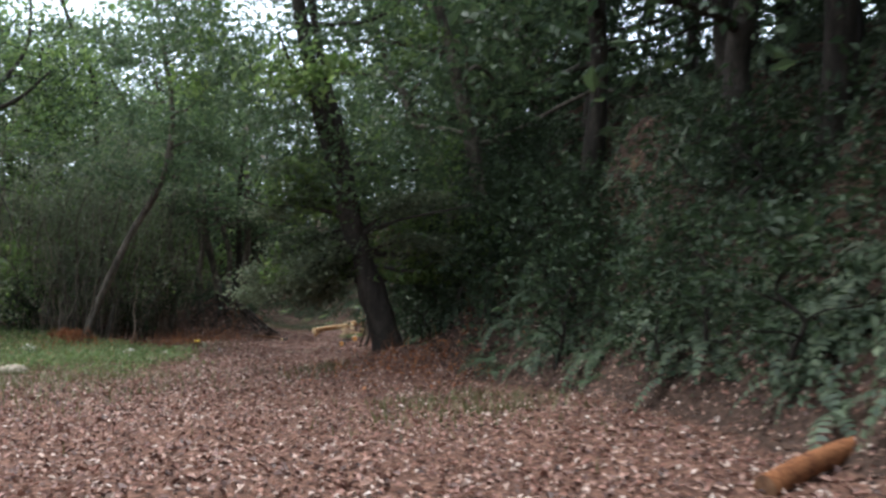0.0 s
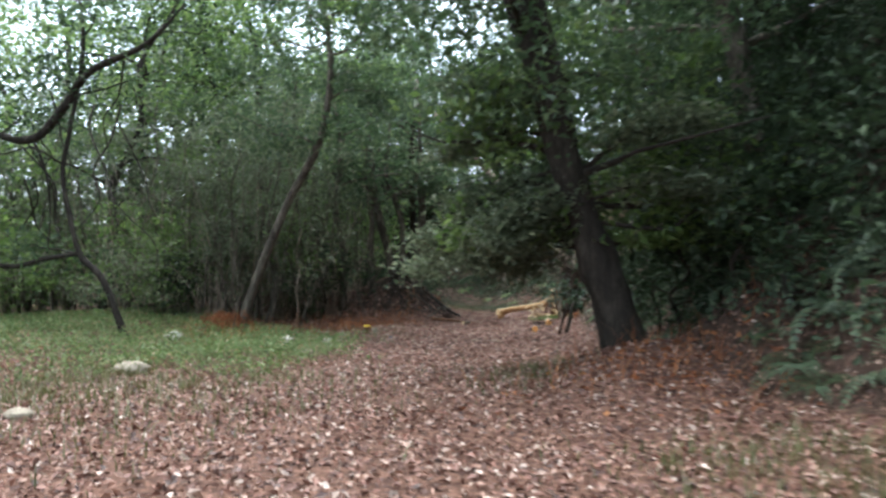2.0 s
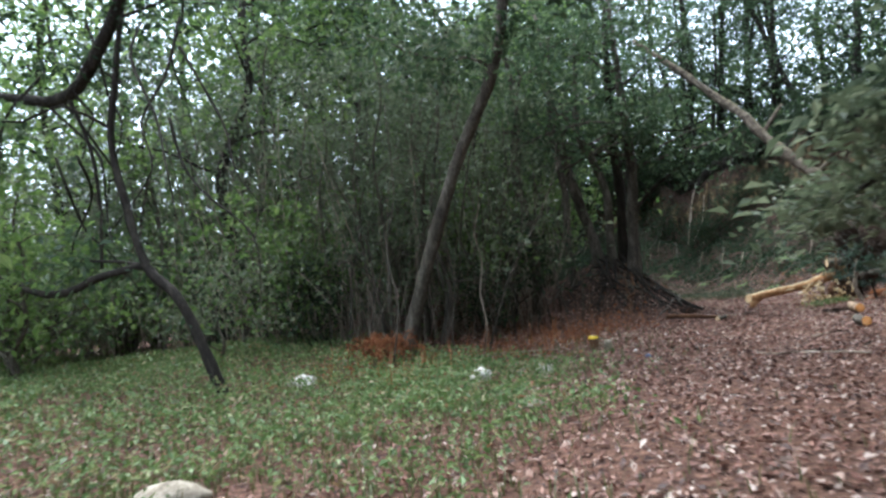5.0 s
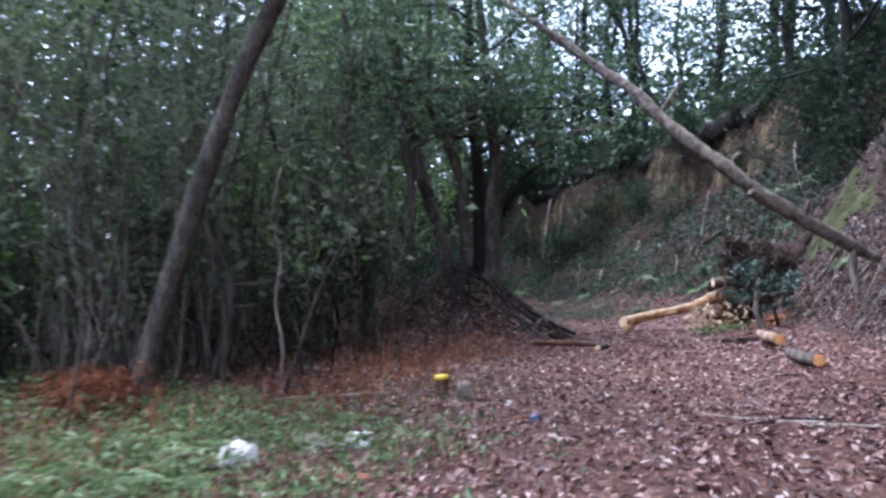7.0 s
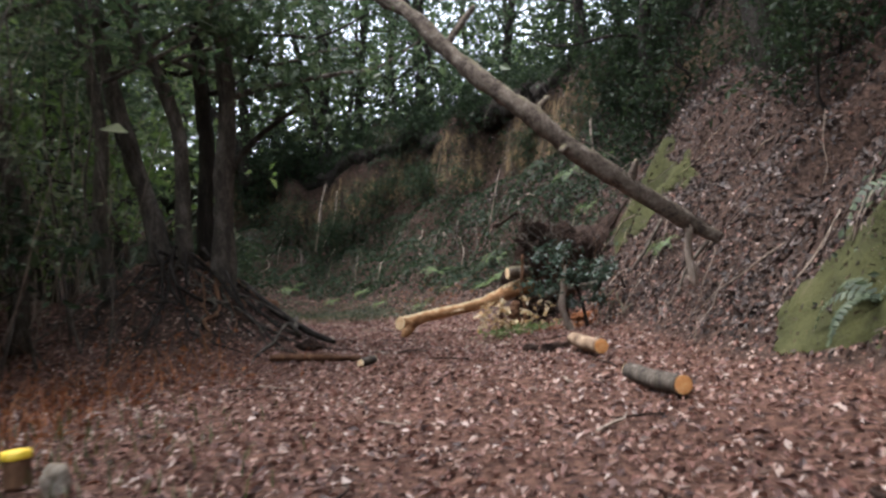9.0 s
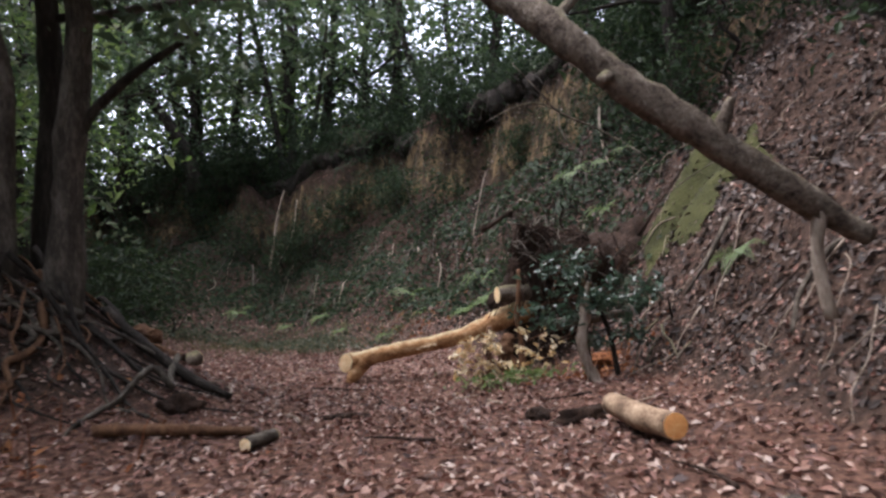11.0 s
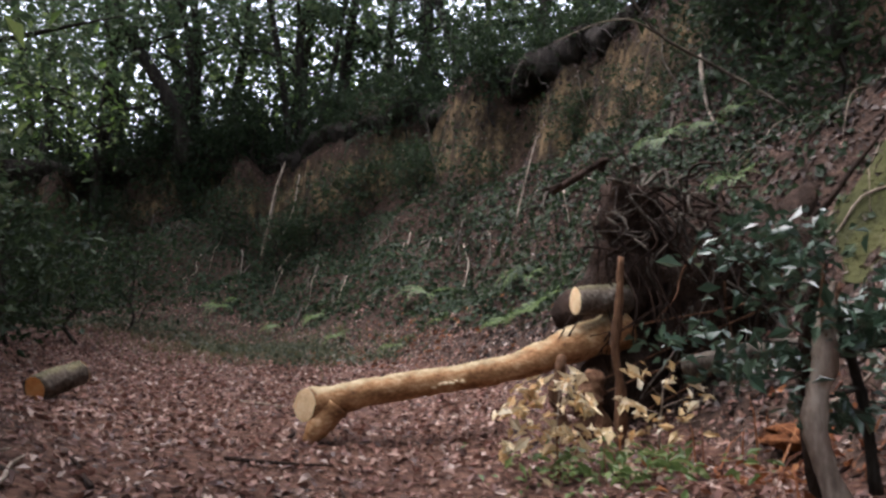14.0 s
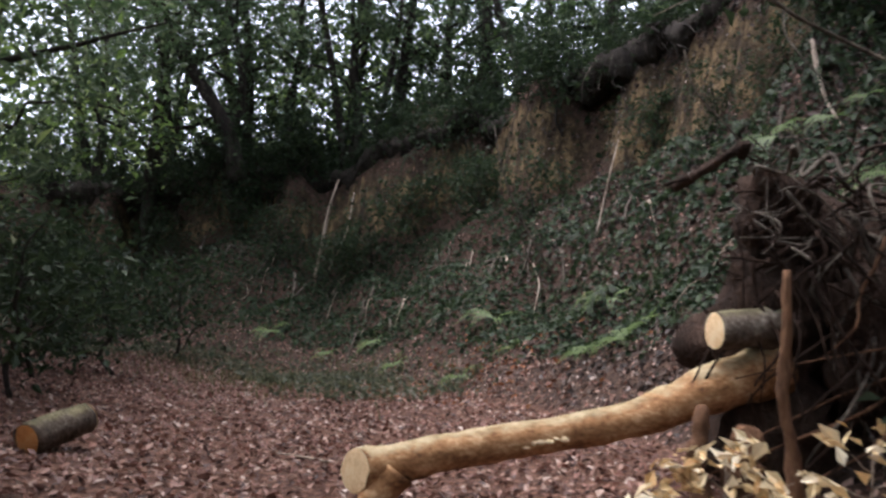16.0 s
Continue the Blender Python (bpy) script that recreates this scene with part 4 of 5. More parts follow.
plate = thing("upturned_root_plate", "upturned root plate of dark earth and tangled roots", "tree stump")
plate.location = (-3.1, 36.0, 0.0)
part("stump", tube_mesh("stump", [(-0.05, 0.0, -0.2), (-0.1, 0.0, 0.5), (-0.05, 0.05, 1.2), (0.05, 0.1, 2.0)], [0.34, 0.28, 0.26, 0.2], ROT, 16, 8, 0.4, 8), plate)
soil_lump = part("earth_clod", lumpy("earth_clod", (2.3, 1.3, 2.1), ROT, 4, 0.6, 5), plate, "dark clod of root-bound earth")
soil_lump.location = (0.95, 0.35, -0.1)
gr = np.random.default_rng(77)
for k in range(74):
    a = gr.uniform(0, 6.28)
    start = np.array([gr.uniform(-0.3, 0.8), gr.uniform(-0.45, 0.0), gr.uniform(1.35, 2.15)])
    out = np.array([math.cos(a) * 0.9, -abs(math.sin(a)) * 0.6, gr.uniform(-0.7, 0.7)]) * gr.uniform(0.2, 0.6)
    pts = [start] + [start + out * q / 4 + gr.normal(size=3) * 0.07 for q in range(1, 5)]
    r = gr.choice([0.005, 0.009, 0.018, 0.035], p=[0.4, 0.35, 0.17, 0.08])
    part("root", tube_mesh("root", pts, [r, r * 0.8, r * 0.4], ROT if k % 3 else BARK_GREY, 6, 4, 0.2, k), plate)
for k in range(46):
    x, drop_to = gr.uniform(-0.4, 1.3), gr.uniform(0.12, 0.34)
    top, lean_x = gr.uniform(1.2, 1.95), gr.normal() * 0.12
    pts = [(x, -0.36 + gr.normal() * 0.06, top)] + [(x + lean_x * q + gr.normal() * 0.05, -0.38 + gr.normal() * 0.06, top - drop_to * q) for q in range(1, 5)]
    part("root", tube_mesh("root", pts, [0.012, 0.009, 0.004], ROT if k % 5 else BARK_GREY, 5, 3, 0.15, k), plate)

for k in range(60):
    x, top = gr.uniform(0.3, 2.2), gr.uniform(0.5, 1.7)
    lean_x, ln = gr.normal() * 0.2, gr.uniform(0.1, 0.3)
    pts = [(x, -0.36 + gr.normal() * 0.08, top)] + [(x + lean_x * q + gr.normal() * 0.04, -0.4 + gr.normal() * 0.07, top - ln * q) for q in range(1, 5)]
    part("root", tube_mesh("root", pts, [0.013, 0.01, 0.004], (ROT, DEADBROWN, BARK_GREY)[k % 3], 5, 3, 0.2, k), plate)

for x, y, top, r, lab in ((-3.47, 35.05, 1.35, 0.04, "upright brown post of dead wood"), (-3.87, 35.3, 0.62, 0.06, "short prop of dead wood under the log"), (-3.62, 35.3, 0.5, 0.1, "split stump beside the log")):
    z = height(x, y)
    tagged(new("dead_post", tube_mesh("dead_post", [(x, y, z - 0.1), (x + 0.02, y, z + (top - z) * 0.25), (x - 0.015, y, z + (top - z) * 0.5), (x + 0.02, y + 0.02, z + (top - z) * 0.75), (x + 0.05, y + 0.05, top)], [r * 1.3, r, r * 0.85, r * 0.9, r * 0.5], DEADBROWN, 12, 6, 0.3, int(top * 10))), lab, "post")

side_log = tagged(new("lying_log", tube_mesh("lying_log", [(-3.2, 34.4, 0.6), (-2.85, 34.45, 0.66), (-2.5, 34.5, 0.7), (-1.9, 34.6, 0.75)], [0.07, 0.075, 0.075, 0.07], BARK_GREY, 10)), "grey log lying into the bank", "log")

stick = thing("broken_trunk", "grey broken upright trunk with peeling bark", "dead tree")
stick.location = (-3.05, 32.8, 0.0)
part("trunk", tube_mesh("trunk", [(0.03, 0, -0.1), (0.0, 0, 0.02), (-0.1, 0, 0.28), (-0.14, 0, 0.5), (-0.09, 0, 0.75), (-0.08, 0, 0.9), (-0.06, 0.0, 1.0), (-0.03, 0.01, 1.1)], [0.068, 0.058, 0.05, 0.048, 0.05, 0.044, 0.03, 0.008], DRIFT, 14, 6, 0.2, 3), stick)
for k, (dx, dy, up) in enumerate(((-0.03, -0.02, 1.16), (0.03, 0.0, 1.1), (0.0, 0.03, 1.2))):
    part("splinter", tube_mesh("splinter", [(-0.08 + dx * 0.6, dy, 0.86), (-0.07 + dx, dy, 0.98), (-0.05 + dx * 1.6, dy * 1.5, up)], [0.018, 0.015, 0.003], DEADBROWN, 6, 3, 0.2, k), stick)
part("side_trunk", tube_mesh("side_trunk", [(0.05, 0.3, -0.1), (-0.03, 0.28, 0.4), (-0.05, 0.22, 0.9), (0.0, 0.15, 1.2)], [0.045, 0.04, 0.035, 0.025], ROT, 10), stick)


def sawn_piece(a, b, r, mat, end_mat, label, seed):
    a, b = Vector(a), Vector(b)
    t = thing("sawn_log", label, "log", "sawn pieces on the leaf floor")
    t.location = a
    d = b - a
    side = Vector((-d.y, d.x, 0)).normalized() * d.length * 0.04
    part("trunk", tube_mesh("trunk", [Vector((0, 0, 0)), d * 0.35 + side, d * 0.7 + side * 0.5, d], [r, r * 1.02, r * 0.98, r * 0.95], mat, 16, 6, 0.05, seed), t)
    cut_face("cut_face", -d.normalized() * 0.006, -d, r * 0.97, end_mat, t, "orange sawn end")
    cut_face("cut_face", d + d.normalized() * 0.006, d, r * 0.92, CUT, t, "pale sawn end")
    return t


sawn_piece((-3.32, 29.85, 0.105), (-3.42, 30.95, 0.12), 0.09, BARK_TAN, CUT_ORANGE, "tan-barked sawn log with an orange cut end", 1)
sawn_piece((-3.42, 26.75, 0.075), (-3.5, 28.0, 0.05), 0.08, BARK_GREY, CUT_ORANGE, "grey sawn log with an orange cut end", 2)
sawn_piece((-8.26, 36.5, height(-8.26, 36.5) + 0.09), (-8.08, 37.0, height(-8.08, 37.0) + 0.24), 0.12, BARK_FALLEN, CUT_ORANGE, "short brown sawn log propped on leaves", 3)
sawn_piece((-7.6, 34.3, height(-7.6, 34.3) + 0.05), (-8.5, 34.6, height(-8.5, 34.6) + 0.05), 0.075, DEADBROWN, ROT, "dark old log at the foot of the mound", 4)
tagged(new("rotten_stump", lumpy("rotten_stump", (0.42, 0.32, 0.2), DEADBROWN, 21, 0.5, 4)), "dark rotten stump at the foot of the mound", "tree stump").matrix_basis = pose(-7.95, 34.0, height(-7.95, 34.0) - 0.03, 0, 0, 40)
sawn_piece((-6.2, 30.6, 0.06), (-6.05, 30.95, 0.07), 0.05, BARK_GREY, CUT, "small sawn branch piece on the leaves", 5)
sawn_piece((2.2, 5.5, 0.1), (4.4, 7.0, 0.34), 0.09, ORANGE_BARK, DEADBROWN, "orange-barked log lying at the foot of the bank", 6)

for x, y, size, turn, sd in ((-3.62, 31.2, (0.5, 0.2, 0.13), 20, 41), (-3.9, 31.6, (0.28, 0.2, 0.12), 70, 42), (-5.58, 31.85, (0.42, 0.12, 0.07), 5, 43), (-3.3, 31.5, (0.4, 0.16, 0.09), 150, 44), (-7.0, 31.9, (0.36, 0.2, 0.16), 30, 45)):
    tagged(new("rotten_wood", lumpy("rotten_wood", size, ROT, sd, 0.55, 3)), "dark rotten piece of wood lying on the leaves", "wood", "rotten wood on the leaf floor").matrix_basis = pose(x, y, height(x, y) - 0.02, 0, 0, turn)

# glossy evergreen shrub round the broken trunk
tree("evergreen_shrub", [(-2.75, 33.1, 0.1), (-2.82, 33.05, 0.5), (-2.95, 33.0, 0.9), (-3.08, 33.0, 1.25)], [0.03, 0.025, 0.02, 0.01],
     [(0.35, 10, 0.5, 0.1), (0.45, 200, 0.5, 0.1), (0.55, 190, 0.6, 0.2), (0.6, 330, 0.55, 0.1), (0.7, 250, 0.4, 0.2), (0.75, 20, 0.6, 0.2), (0.85, 200, 0.5, 0.3), (0.95, 100, 0.5, 0.3)],
     1500, 0.072, GLOSSY, BARK, "glossy dark evergreen shrub growing round a broken trunk", 51, 0.13, 7, low=0.3, category="shrub")
tree("evergreen_shrub", [(-2.05, 33.3, height(-2.05, 33.3)), (-2.1, 33.2, 0.75), (-2.15, 33.1, 0.9)], [0.02, 0.015, 0.008],
     [(0.5, 190, 0.3, 0.1), (0.6, 60, 0.3, 0.1), (0.8, 280, 0.3, 0.2), (0.9, 150, 0.3, 0.2)],
     260, 0.08, GLOSSY, BARK, "small glossy evergreen shrub on the bank", 52, 0.1, 5, low=0.3, category="shrub")
# Lump added to show torchlight on brown litter as orange colour.
tagged(new("torchlit_lump", lumpy("torchlit_lump", (0.8, 0.5, 0.14), TORCHLIT_ORANGE, 31, 0.25, 4)), "lump under the evergreen shrub, painted orange as torchlit brown litter", "earth").matrix_basis = pose(-2.45, 34.15, height(-2.45, 34.15) - 0.12, 0, 0, 20)
# yellow-leaved sapling in front of the log
for x, y, n, sc, sd in ((-4.08, 34.25, 260, 1.0, 61), (-3.35, 34.5, 90, 0.9, 62)):
    z = height(x, y)
    tree("yellowing_sapling", [(x, y, z), (x, y, z + 0.2), (x + 0.02, y, z + 0.38), (x + 0.03, y, z + 0.52)], [0.01, 0.008, 0.006, 0.003],
         [(0.25, 180, 0.3, 0.3), (0.35, 10, 0.32, 0.3), (0.45, 250, 0.25, 0.4), (0.55, 160, 0.3, 0.4), (0.65, 340, 0.28, 0.5), (0.8, 200, 0.2, 0.8), (0.9, 40, 0.2, 0.9)], n, 0.08, YELLOWLEAF, DRIFT,
         "low sapling, yellow leaves painted pale as if torchlit", sd, 0.05, 5, category="sapling")

# dead branches on the bank
DEAD = [([(-1.57, 36.10, 1.64), (-1.48, 35.75, 1.86), (-1.35, 35.65, 2.09), (-1.11, 35.60, 2.40), (-0.92, 35.56, 2.66)], [0.03, 0.026, 0.022, 0.016, 0.009], ROT),
        ([(-1.00, 35.90, 1.79), (-0.94, 35.70, 1.97), (-0.80, 35.60, 2.13)], [0.016, 0.014, 0.008], ROT),
        ([(-1.41, 33.10, 1.71), (-1.69, 32.95, 1.35), (-1.82, 32.95, 1.16), (-2.01, 33.00, 0.90)], [0.03, 0.026, 0.02, 0.012], BARK_GREY),
        ([(-2.18, 33.40, 0.64), (-2.42, 33.20, 0.50), (-2.50, 33.20, 0.34), (-2.54, 33.10, 0.22), (-2.65, 33.05, 0.06)], [0.02, 0.016, 0.015, 0.013, 0.009], BARK_FALLEN),
        ([(-2.21, 33.20, 0.59), (-2.29, 32.90, 0.50), (-2.26, 32.80, 0.43), (-2.32, 32.50, 0.32)], [0.02, 0.016, 0.015, 0.013], BARK_FALLEN),
        ([(-2.35, 32.40, 0.29), (-2.30, 32.40, 0.37), (-2.18, 32.45, 0.44)], [0.02, 0.016, 0.015], BARK_FALLEN),
        ([(-2.28, 33.10, 0.48), (-2.36, 33.10, 0.37), (-2.48, 32.95, 0.24)], [0.02, 0.016, 0.015], BARK_FALLEN),
        ([(-0.4, 38.55, 3.3), (-0.54, 38.57, 3.44), (-1.15, 38.8, 3.91), (-1.92, 38.62, 4.24), (-2.3, 38.5, 4.62), (-2.75, 38.4, 5.1)], [0.014, 0.018, 0.022, 0.022, 0.016, 0.008], BARK_FALLEN),
        ([(-1.92, 38.62, 4.24), (-2.35, 38.5, 4.4), (-2.8, 38.4, 4.3), (-3.3, 38.3, 4.05)], [0.014, 0.012, 0.01, 0.006], BARK_FALLEN),
        ([(-1.92, 38.62, 4.24), (-1.95, 38.5, 3.9), (-1.8, 38.3, 3.5), (-1.55, 38.2, 3.1)], [0.012, 0.012, 0.009, 0.006], BARK_GREY),
        ([(-2.75, 43.4, 3.1), (-2.5, 43.0, 3.8), (-2.37, 42.7, 4.45)], [0.009, 0.008, 0.005], BARK_GREY),
        ([(-2.5, 25.5, 0.0), (-2.2, 25.7, 1.0), (-1.7, 25.9, 2.1), (-1.2, 26.0, 3.0)], [0.05, 0.045, 0.035, 0.02], BARK),
        ([(-2.65, 25.2, 0.0), (-2.35, 25.3, 1.1), (-2.05, 25.5, 2.2), (-1.5, 25.6, 3.2)], [0.035, 0.03, 0.025, 0.012], ROT),
        ([(-2.3, 38.2, 2.2), (-2.6, 38, 2.7), (-3.0, 38, 3.2), (-3.1, 38, 3.6)], [0.012, 0.011, 0.009, 0.005], BARK_GREY),
        ([(-3.9, 42.0, 1.8), (-4.3, 42, 2.5), (-4.6, 42, 3.3), (-4.7, 42.2, 4.0)], [0.014, 0.014, 0.011, 0.006], BARK_GREY),
        ([(-3.2, 42.5, 2.4), (-3.0, 42.6, 3.2), (-2.8, 42.7, 3.9)], [0.018, 0.015, 0.008], DRIFT),
        ([(-9.2, 52.0, 2.4), (-9.0, 52, 3.4), (-8.8, 52, 4.4), (-8.6, 52.1, 5.1)], [0.05, 0.05, 0.04, 0.02], DRIFT),
        ([(-8.9, 52.2, 2.6), (-8.4, 52.2, 3.6), (-8.2, 52.3, 4.8)], [0.03, 0.03, 0.015], DRIFT),
        ([(-1.2, 31.2, 1.3), (-1.5, 31.0, 1.25), (-1.9, 30.8, 0.9), (-2.1, 30.6, 0.6)], [0.03, 0.03, 0.025, 0.015], BARK_GREY),
        ([(-0.4, 34.5, 3.0), (-0.9, 34.2, 2.6), (-1.6, 34.0, 2.2), (-2.1, 33.8, 1.8)], [0.008, 0.008, 0.006, 0.004], BARK_GREY),
        ([(-10.14, 24.74, 0.12), (-9.2, 25.1, 0.1), (-8.33, 25.57, 0.06)], [0.014, 0.014, 0.01], DRIFT),
        ([(-9.7, 21.3, 0.4), (-9.6, 21.4, 1.2), (-9.75, 21.5, 2.0), (-9.6, 21.6, 2.8), (-9.7, 21.8, 4.2)], [0.012, 0.012, 0.01, 0.009, 0.006], BARK_GREY)]
for i, (line, radii, mat) in enumerate(DEAD):
    line = [Vector(p) for p in line]
    tagged(new("dead_branch", tube_mesh("dead_branch", line, radii, mat, 7, 6, 0.15, i)), "bare dead branch leaning on the bank", "branch", "dead branches")
for i in range(34):
    x, y = g2.uniform(-7.5, -2.8), g2.uniform(22, 37)
    a, ln = g2.uniform(0, 3.14), g2.uniform(0.25, 0.9)
    pts = [(x + math.cos(a) * ln * q / 3 + g2.normal() * 0.02, y + math.sin(a) * ln * q / 3 + g2.normal() * 0.02, height(x + math.cos(a) * ln * q / 3, y + math.sin(a) * ln * q / 3) + 0.03) for q in range(4)]
    tagged(new("twig", tube_mesh("twig", pts, [0.014, 0.012, 0.006], DRIFT if i % 2 else ROT, 6, 3, 0.1, i)), "fallen twig lying on the dead leaves", "twig", "fallen twigs")

for i in range(70):
    x, y = g2.uniform(-2.3, 0.3), g2.uniform(28, 40)
    a, ln = g2.uniform(2.2, 4.2), g2.uniform(0.3, 1.1)
    pts = []
    for q in range(5):
        qx, qy = x + math.cos(a) * ln * q / 4 + g2.normal() * 0.04, y + math.sin(a) * ln * q / 4 + g2.normal() * 0.04
        pts.append((qx, qy, height(qx, qy) + 0.03 + 0.05 * (q % 2) + g2.uniform(0, 0.06)))
    r = g2.uniform(0.005, 0.014)
    tagged(new("bank_twig", tube_mesh("bank_twig", pts, [r, r * 0.8, r * 0.4], DRIFT if i % 3 else ROT, 5, 3, 0.1, i)), "thin dry twig caught on the leafy bank", "twig", "twigs on the bank")

for i in range(46):
    u = i / 46
    x, y = float(np.interp(u, [0, 0.35, 0.7, 1], [-15.5, -10.0, -4.6, -0.6])), float(np.interp(u, [0, 0.35, 0.7, 1], [55.6, 53.4, 47.5, 40.8]))
    x, y = x + g2.normal() * 0.35, y + g2.normal() * 0.35
    pts, ln = [], g2.uniform(0.5, 1.5)
    for q in range(5):
        qx, qy = x - 0.5 * ln * q / 4 * 0.3 + g2.normal() * 0.07, y - ln * q / 4 + g2.normal() * 0.07
        pts.append((qx, qy, height(qx, qy) + 0.06 + 0.1 * (q == 2)))
    r = g2.uniform(0.012, 0.04)
    tagged(new("hanging_root", tube_mesh("hanging_root", pts, [r, r * 0.8, r * 0.4], BARK_GREY if i % 3 else DRIFT, 6, 4, 0.15, i)), "bare root hanging over the earth scarp", "root", "roots on the scarp")

# the undercut crest: a dark mat of roots and turf that hangs out over the scarp
def crest_line():
    """Places along the top edge of the scarp, with the way out of the bank and the place along the foot."""
    foot_line = curve_points(FOOT[9:16, :2], 40)
    keys = curve_points(FOOT[9:16, 2:4], 40)
    along = np.gradient(foot_line, axis=0)
    along /= np.linalg.norm(along, axis=1)[:, None]
    into = np.stack([along[:, 1], -along[:, 0]], 1)
    return foot_line + into * (keys[:, 1] + 1.25)[:, None], into


def root_mat():
    edge, into = crest_line()
    g = np.random.default_rng(410)
    n = len(edge)
    s_along = np.concatenate([[0], np.linalg.norm(np.diff(edge, axis=0), axis=1).cumsum()])
    reach = 0.78 + 0.12 * np.sin(s_along * 0.9) + 0.12 * np.sin(s_along * 3.1 + 1) + 0.1 * g.normal(size=n)
    hang = 0.75 + 0.16 * np.sin(s_along * 0.7 + 2) + 0.14 * np.sin(s_along * 3.7) + 0.12 * g.normal(size=n)
    top = land(edge[:, 0] + into[:, 0] * 0.5, edge[:, 1] + into[:, 1] * 0.5)
    wide = np.pad(top, 30, mode="edge")
    top = np.minimum(np.convolve(wide, np.ones(61) / 61, "valid"), top + 0.15)
    rows = []
    for out, down in ((-2.2, None), (-1.2, None), (-0.5, 0.06), (0.0, 0.08), (0.5, 0.16), (0.85, 0.3), (1.0, 0.5), (0.95, 0.75), (0.75, 1.0), (0.35, 0.95), (-0.3, 0.8), (-1.2, 0.6)):
        q = edge - into * (out * np.where(out > 0, reach, 1.0))[:, None]
        z = land(q[:, 0], q[:, 1]) - 0.12 if down is None else top - down * hang
        rows.append(np.column_stack([q + g.normal(size=(n, 2)) * 0.06, z + g.normal(size=n) * 0.06]))
    m = len(rows)
    verts = np.stack(rows, 1).reshape(-1, 3)
    i = (np.arange(n - 1)[:, None] * m + np.arange(m - 1)[None]).ravel()
    faces = np.stack([i, i + 1, i + m + 1, i + m], -1).tolist()
    turf = tagged(new("overhanging_turf", mesh_of("overhanging_turf", verts, faces, BARK)), "dark mat of roots and turf hanging over the scarp", "turf")
    lines = []
    for j in g.integers(0, n, 620):
        share = g.uniform(0.2, 1.0)
        a = np.array([*(edge[j] - into[j] * reach[j] * (0.75 + 0.3 * share)), top[j] - hang[j] * share])
        side = np.array([-into[j][1], into[j][0]])
        way = np.array([*(side * g.normal() * 0.8 - into[j] * g.uniform(0, 0.3)), g.uniform(-0.9, 0.2)]) * g.uniform(0.25, 0.8)
        r = g.choice([0.008, 0.014, 0.026], p=[0.5, 0.35, 0.15])
        lines.append(([a + way * q / 3 + g.normal(size=3) * 0.05 for q in range(4)], [r, r * 0.8, r * 0.4]))
    part("root_tangle", many_tubes("root_tangle", lines, BARK, 4, 3, 0.15), turf, "tangle of dark thin roots")
    j = g.integers(0, n, 26000)
    share = g.beta(0.8, 1.5, 26000)
    at = np.column_stack([edge[j] - into[j] * (reach[j] * g.uniform(-1.2, 1.15, 26000))[:, None], top[j] - hang[j] * share * 1.1 + 0.25 * g.uniform(-0.3, 1, 26000)])
    clump = np.sin(s_along[j] * 1.7) + np.sin(s_along[j] * 4.1 + at[:, 2] * 2) > -0.9
    part("trailing_foliage", leaf_mesh("trailing_foliage", at[clump], 0.11, GREEN_DARK, None, 0.8, 0.55, 0.4, 411), turf, "dark leaves trailing over the edge")
    pick = g.integers(0, n, 110)
    for k, j in enumerate(pick):
        a = np.array([*(edge[j] - into[j] * reach[j] * g.uniform(0.5, 1.0)), top[j] - hang[j] * g.uniform(0.1, 0.7)])
        way = np.array([*(-into[j] * g.uniform(-0.5, 0.35) + g.normal(size=2) * 0.35), -g.uniform(0.4, 1.0)]) * g.uniform(0.4, 1.3)
        pts = [a + way * q / 4 + g.normal(size=3) * 0.06 + np.array([0, 0, 0.12 * math.sin(q)]) for q in range(5)]
        r = g.choice([0.01, 0.018, 0.034])
        tagged(new("hanging_root", tube_mesh("hanging_root", pts, [r, r * 0.8, r * 0.35], (ROT, BARK, BARK_GREY)[k % 3], 6, 4, 0.2, k)), "crooked root hanging from the undercut crest", "root", "roots of the undercut crest")


root_mat()


# mossy rock faces in the bank
def moss_face(name, box, seed, label, proud=0.05):
    xs, ys = np.linspace(box[0], box[1], 34), np.linspace(box[2], box[3], 34)
    gx, gy = np.meshgrid(xs, ys)
    u, v = (gx - box[0]) / (box[1] - box[0]) * 2 - 1, (gy - box[2]) / (box[3] - box[2]) * 2 - 1
    edge = 0.95 - (np.abs(u) ** 3 + np.abs(v) ** 3) ** 0.33 + 0.2 * np.sin(5 * u + seed) * np.sin(4 * v + seed * 2) + 0.12 * np.sin(13 * u + 2) * np.sin(11 * v)
    gz = land(gx, gy) + proud * step(edge, -0.05, 0.18) - 0.12 * (1 - step(edge, -0.2, 0.05))
    n = len(xs)
    i = (np.arange(n - 1)[:, None] * n + np.arange(n - 1)[None]).ravel()
    faces = np.stack([i, i + 1, i + n + 1, i + n], -1).tolist()
    return tagged(new(name, mesh_of(name, np.stack([gx, gy, gz], -1).reshape(-1, 3), faces, MOSS)), label, "rock face")


moss_face("mossy_rock_face", (-1.7, -0.35, 33.8, 36.1), 1, "olive mossy earth face high on the bank")
moss_face("mossy_rock_face", (-2.15, -1.1, 26.6, 28.5), 2, "olive mossy earth face at the foot of the bank")


# ---- litter dropped at the edge of the clearing ----
def drop(name, x, y, size, mat, seed, label, category, rough=0.2, turn=0.0):
    ob = new(name, lumpy(name, size, mat, seed, rough, 3))
    ob.matrix_basis = pose(x, y, height(x, y) - 0.01, 0, 0, turn)
    return tagged(ob, label, category)


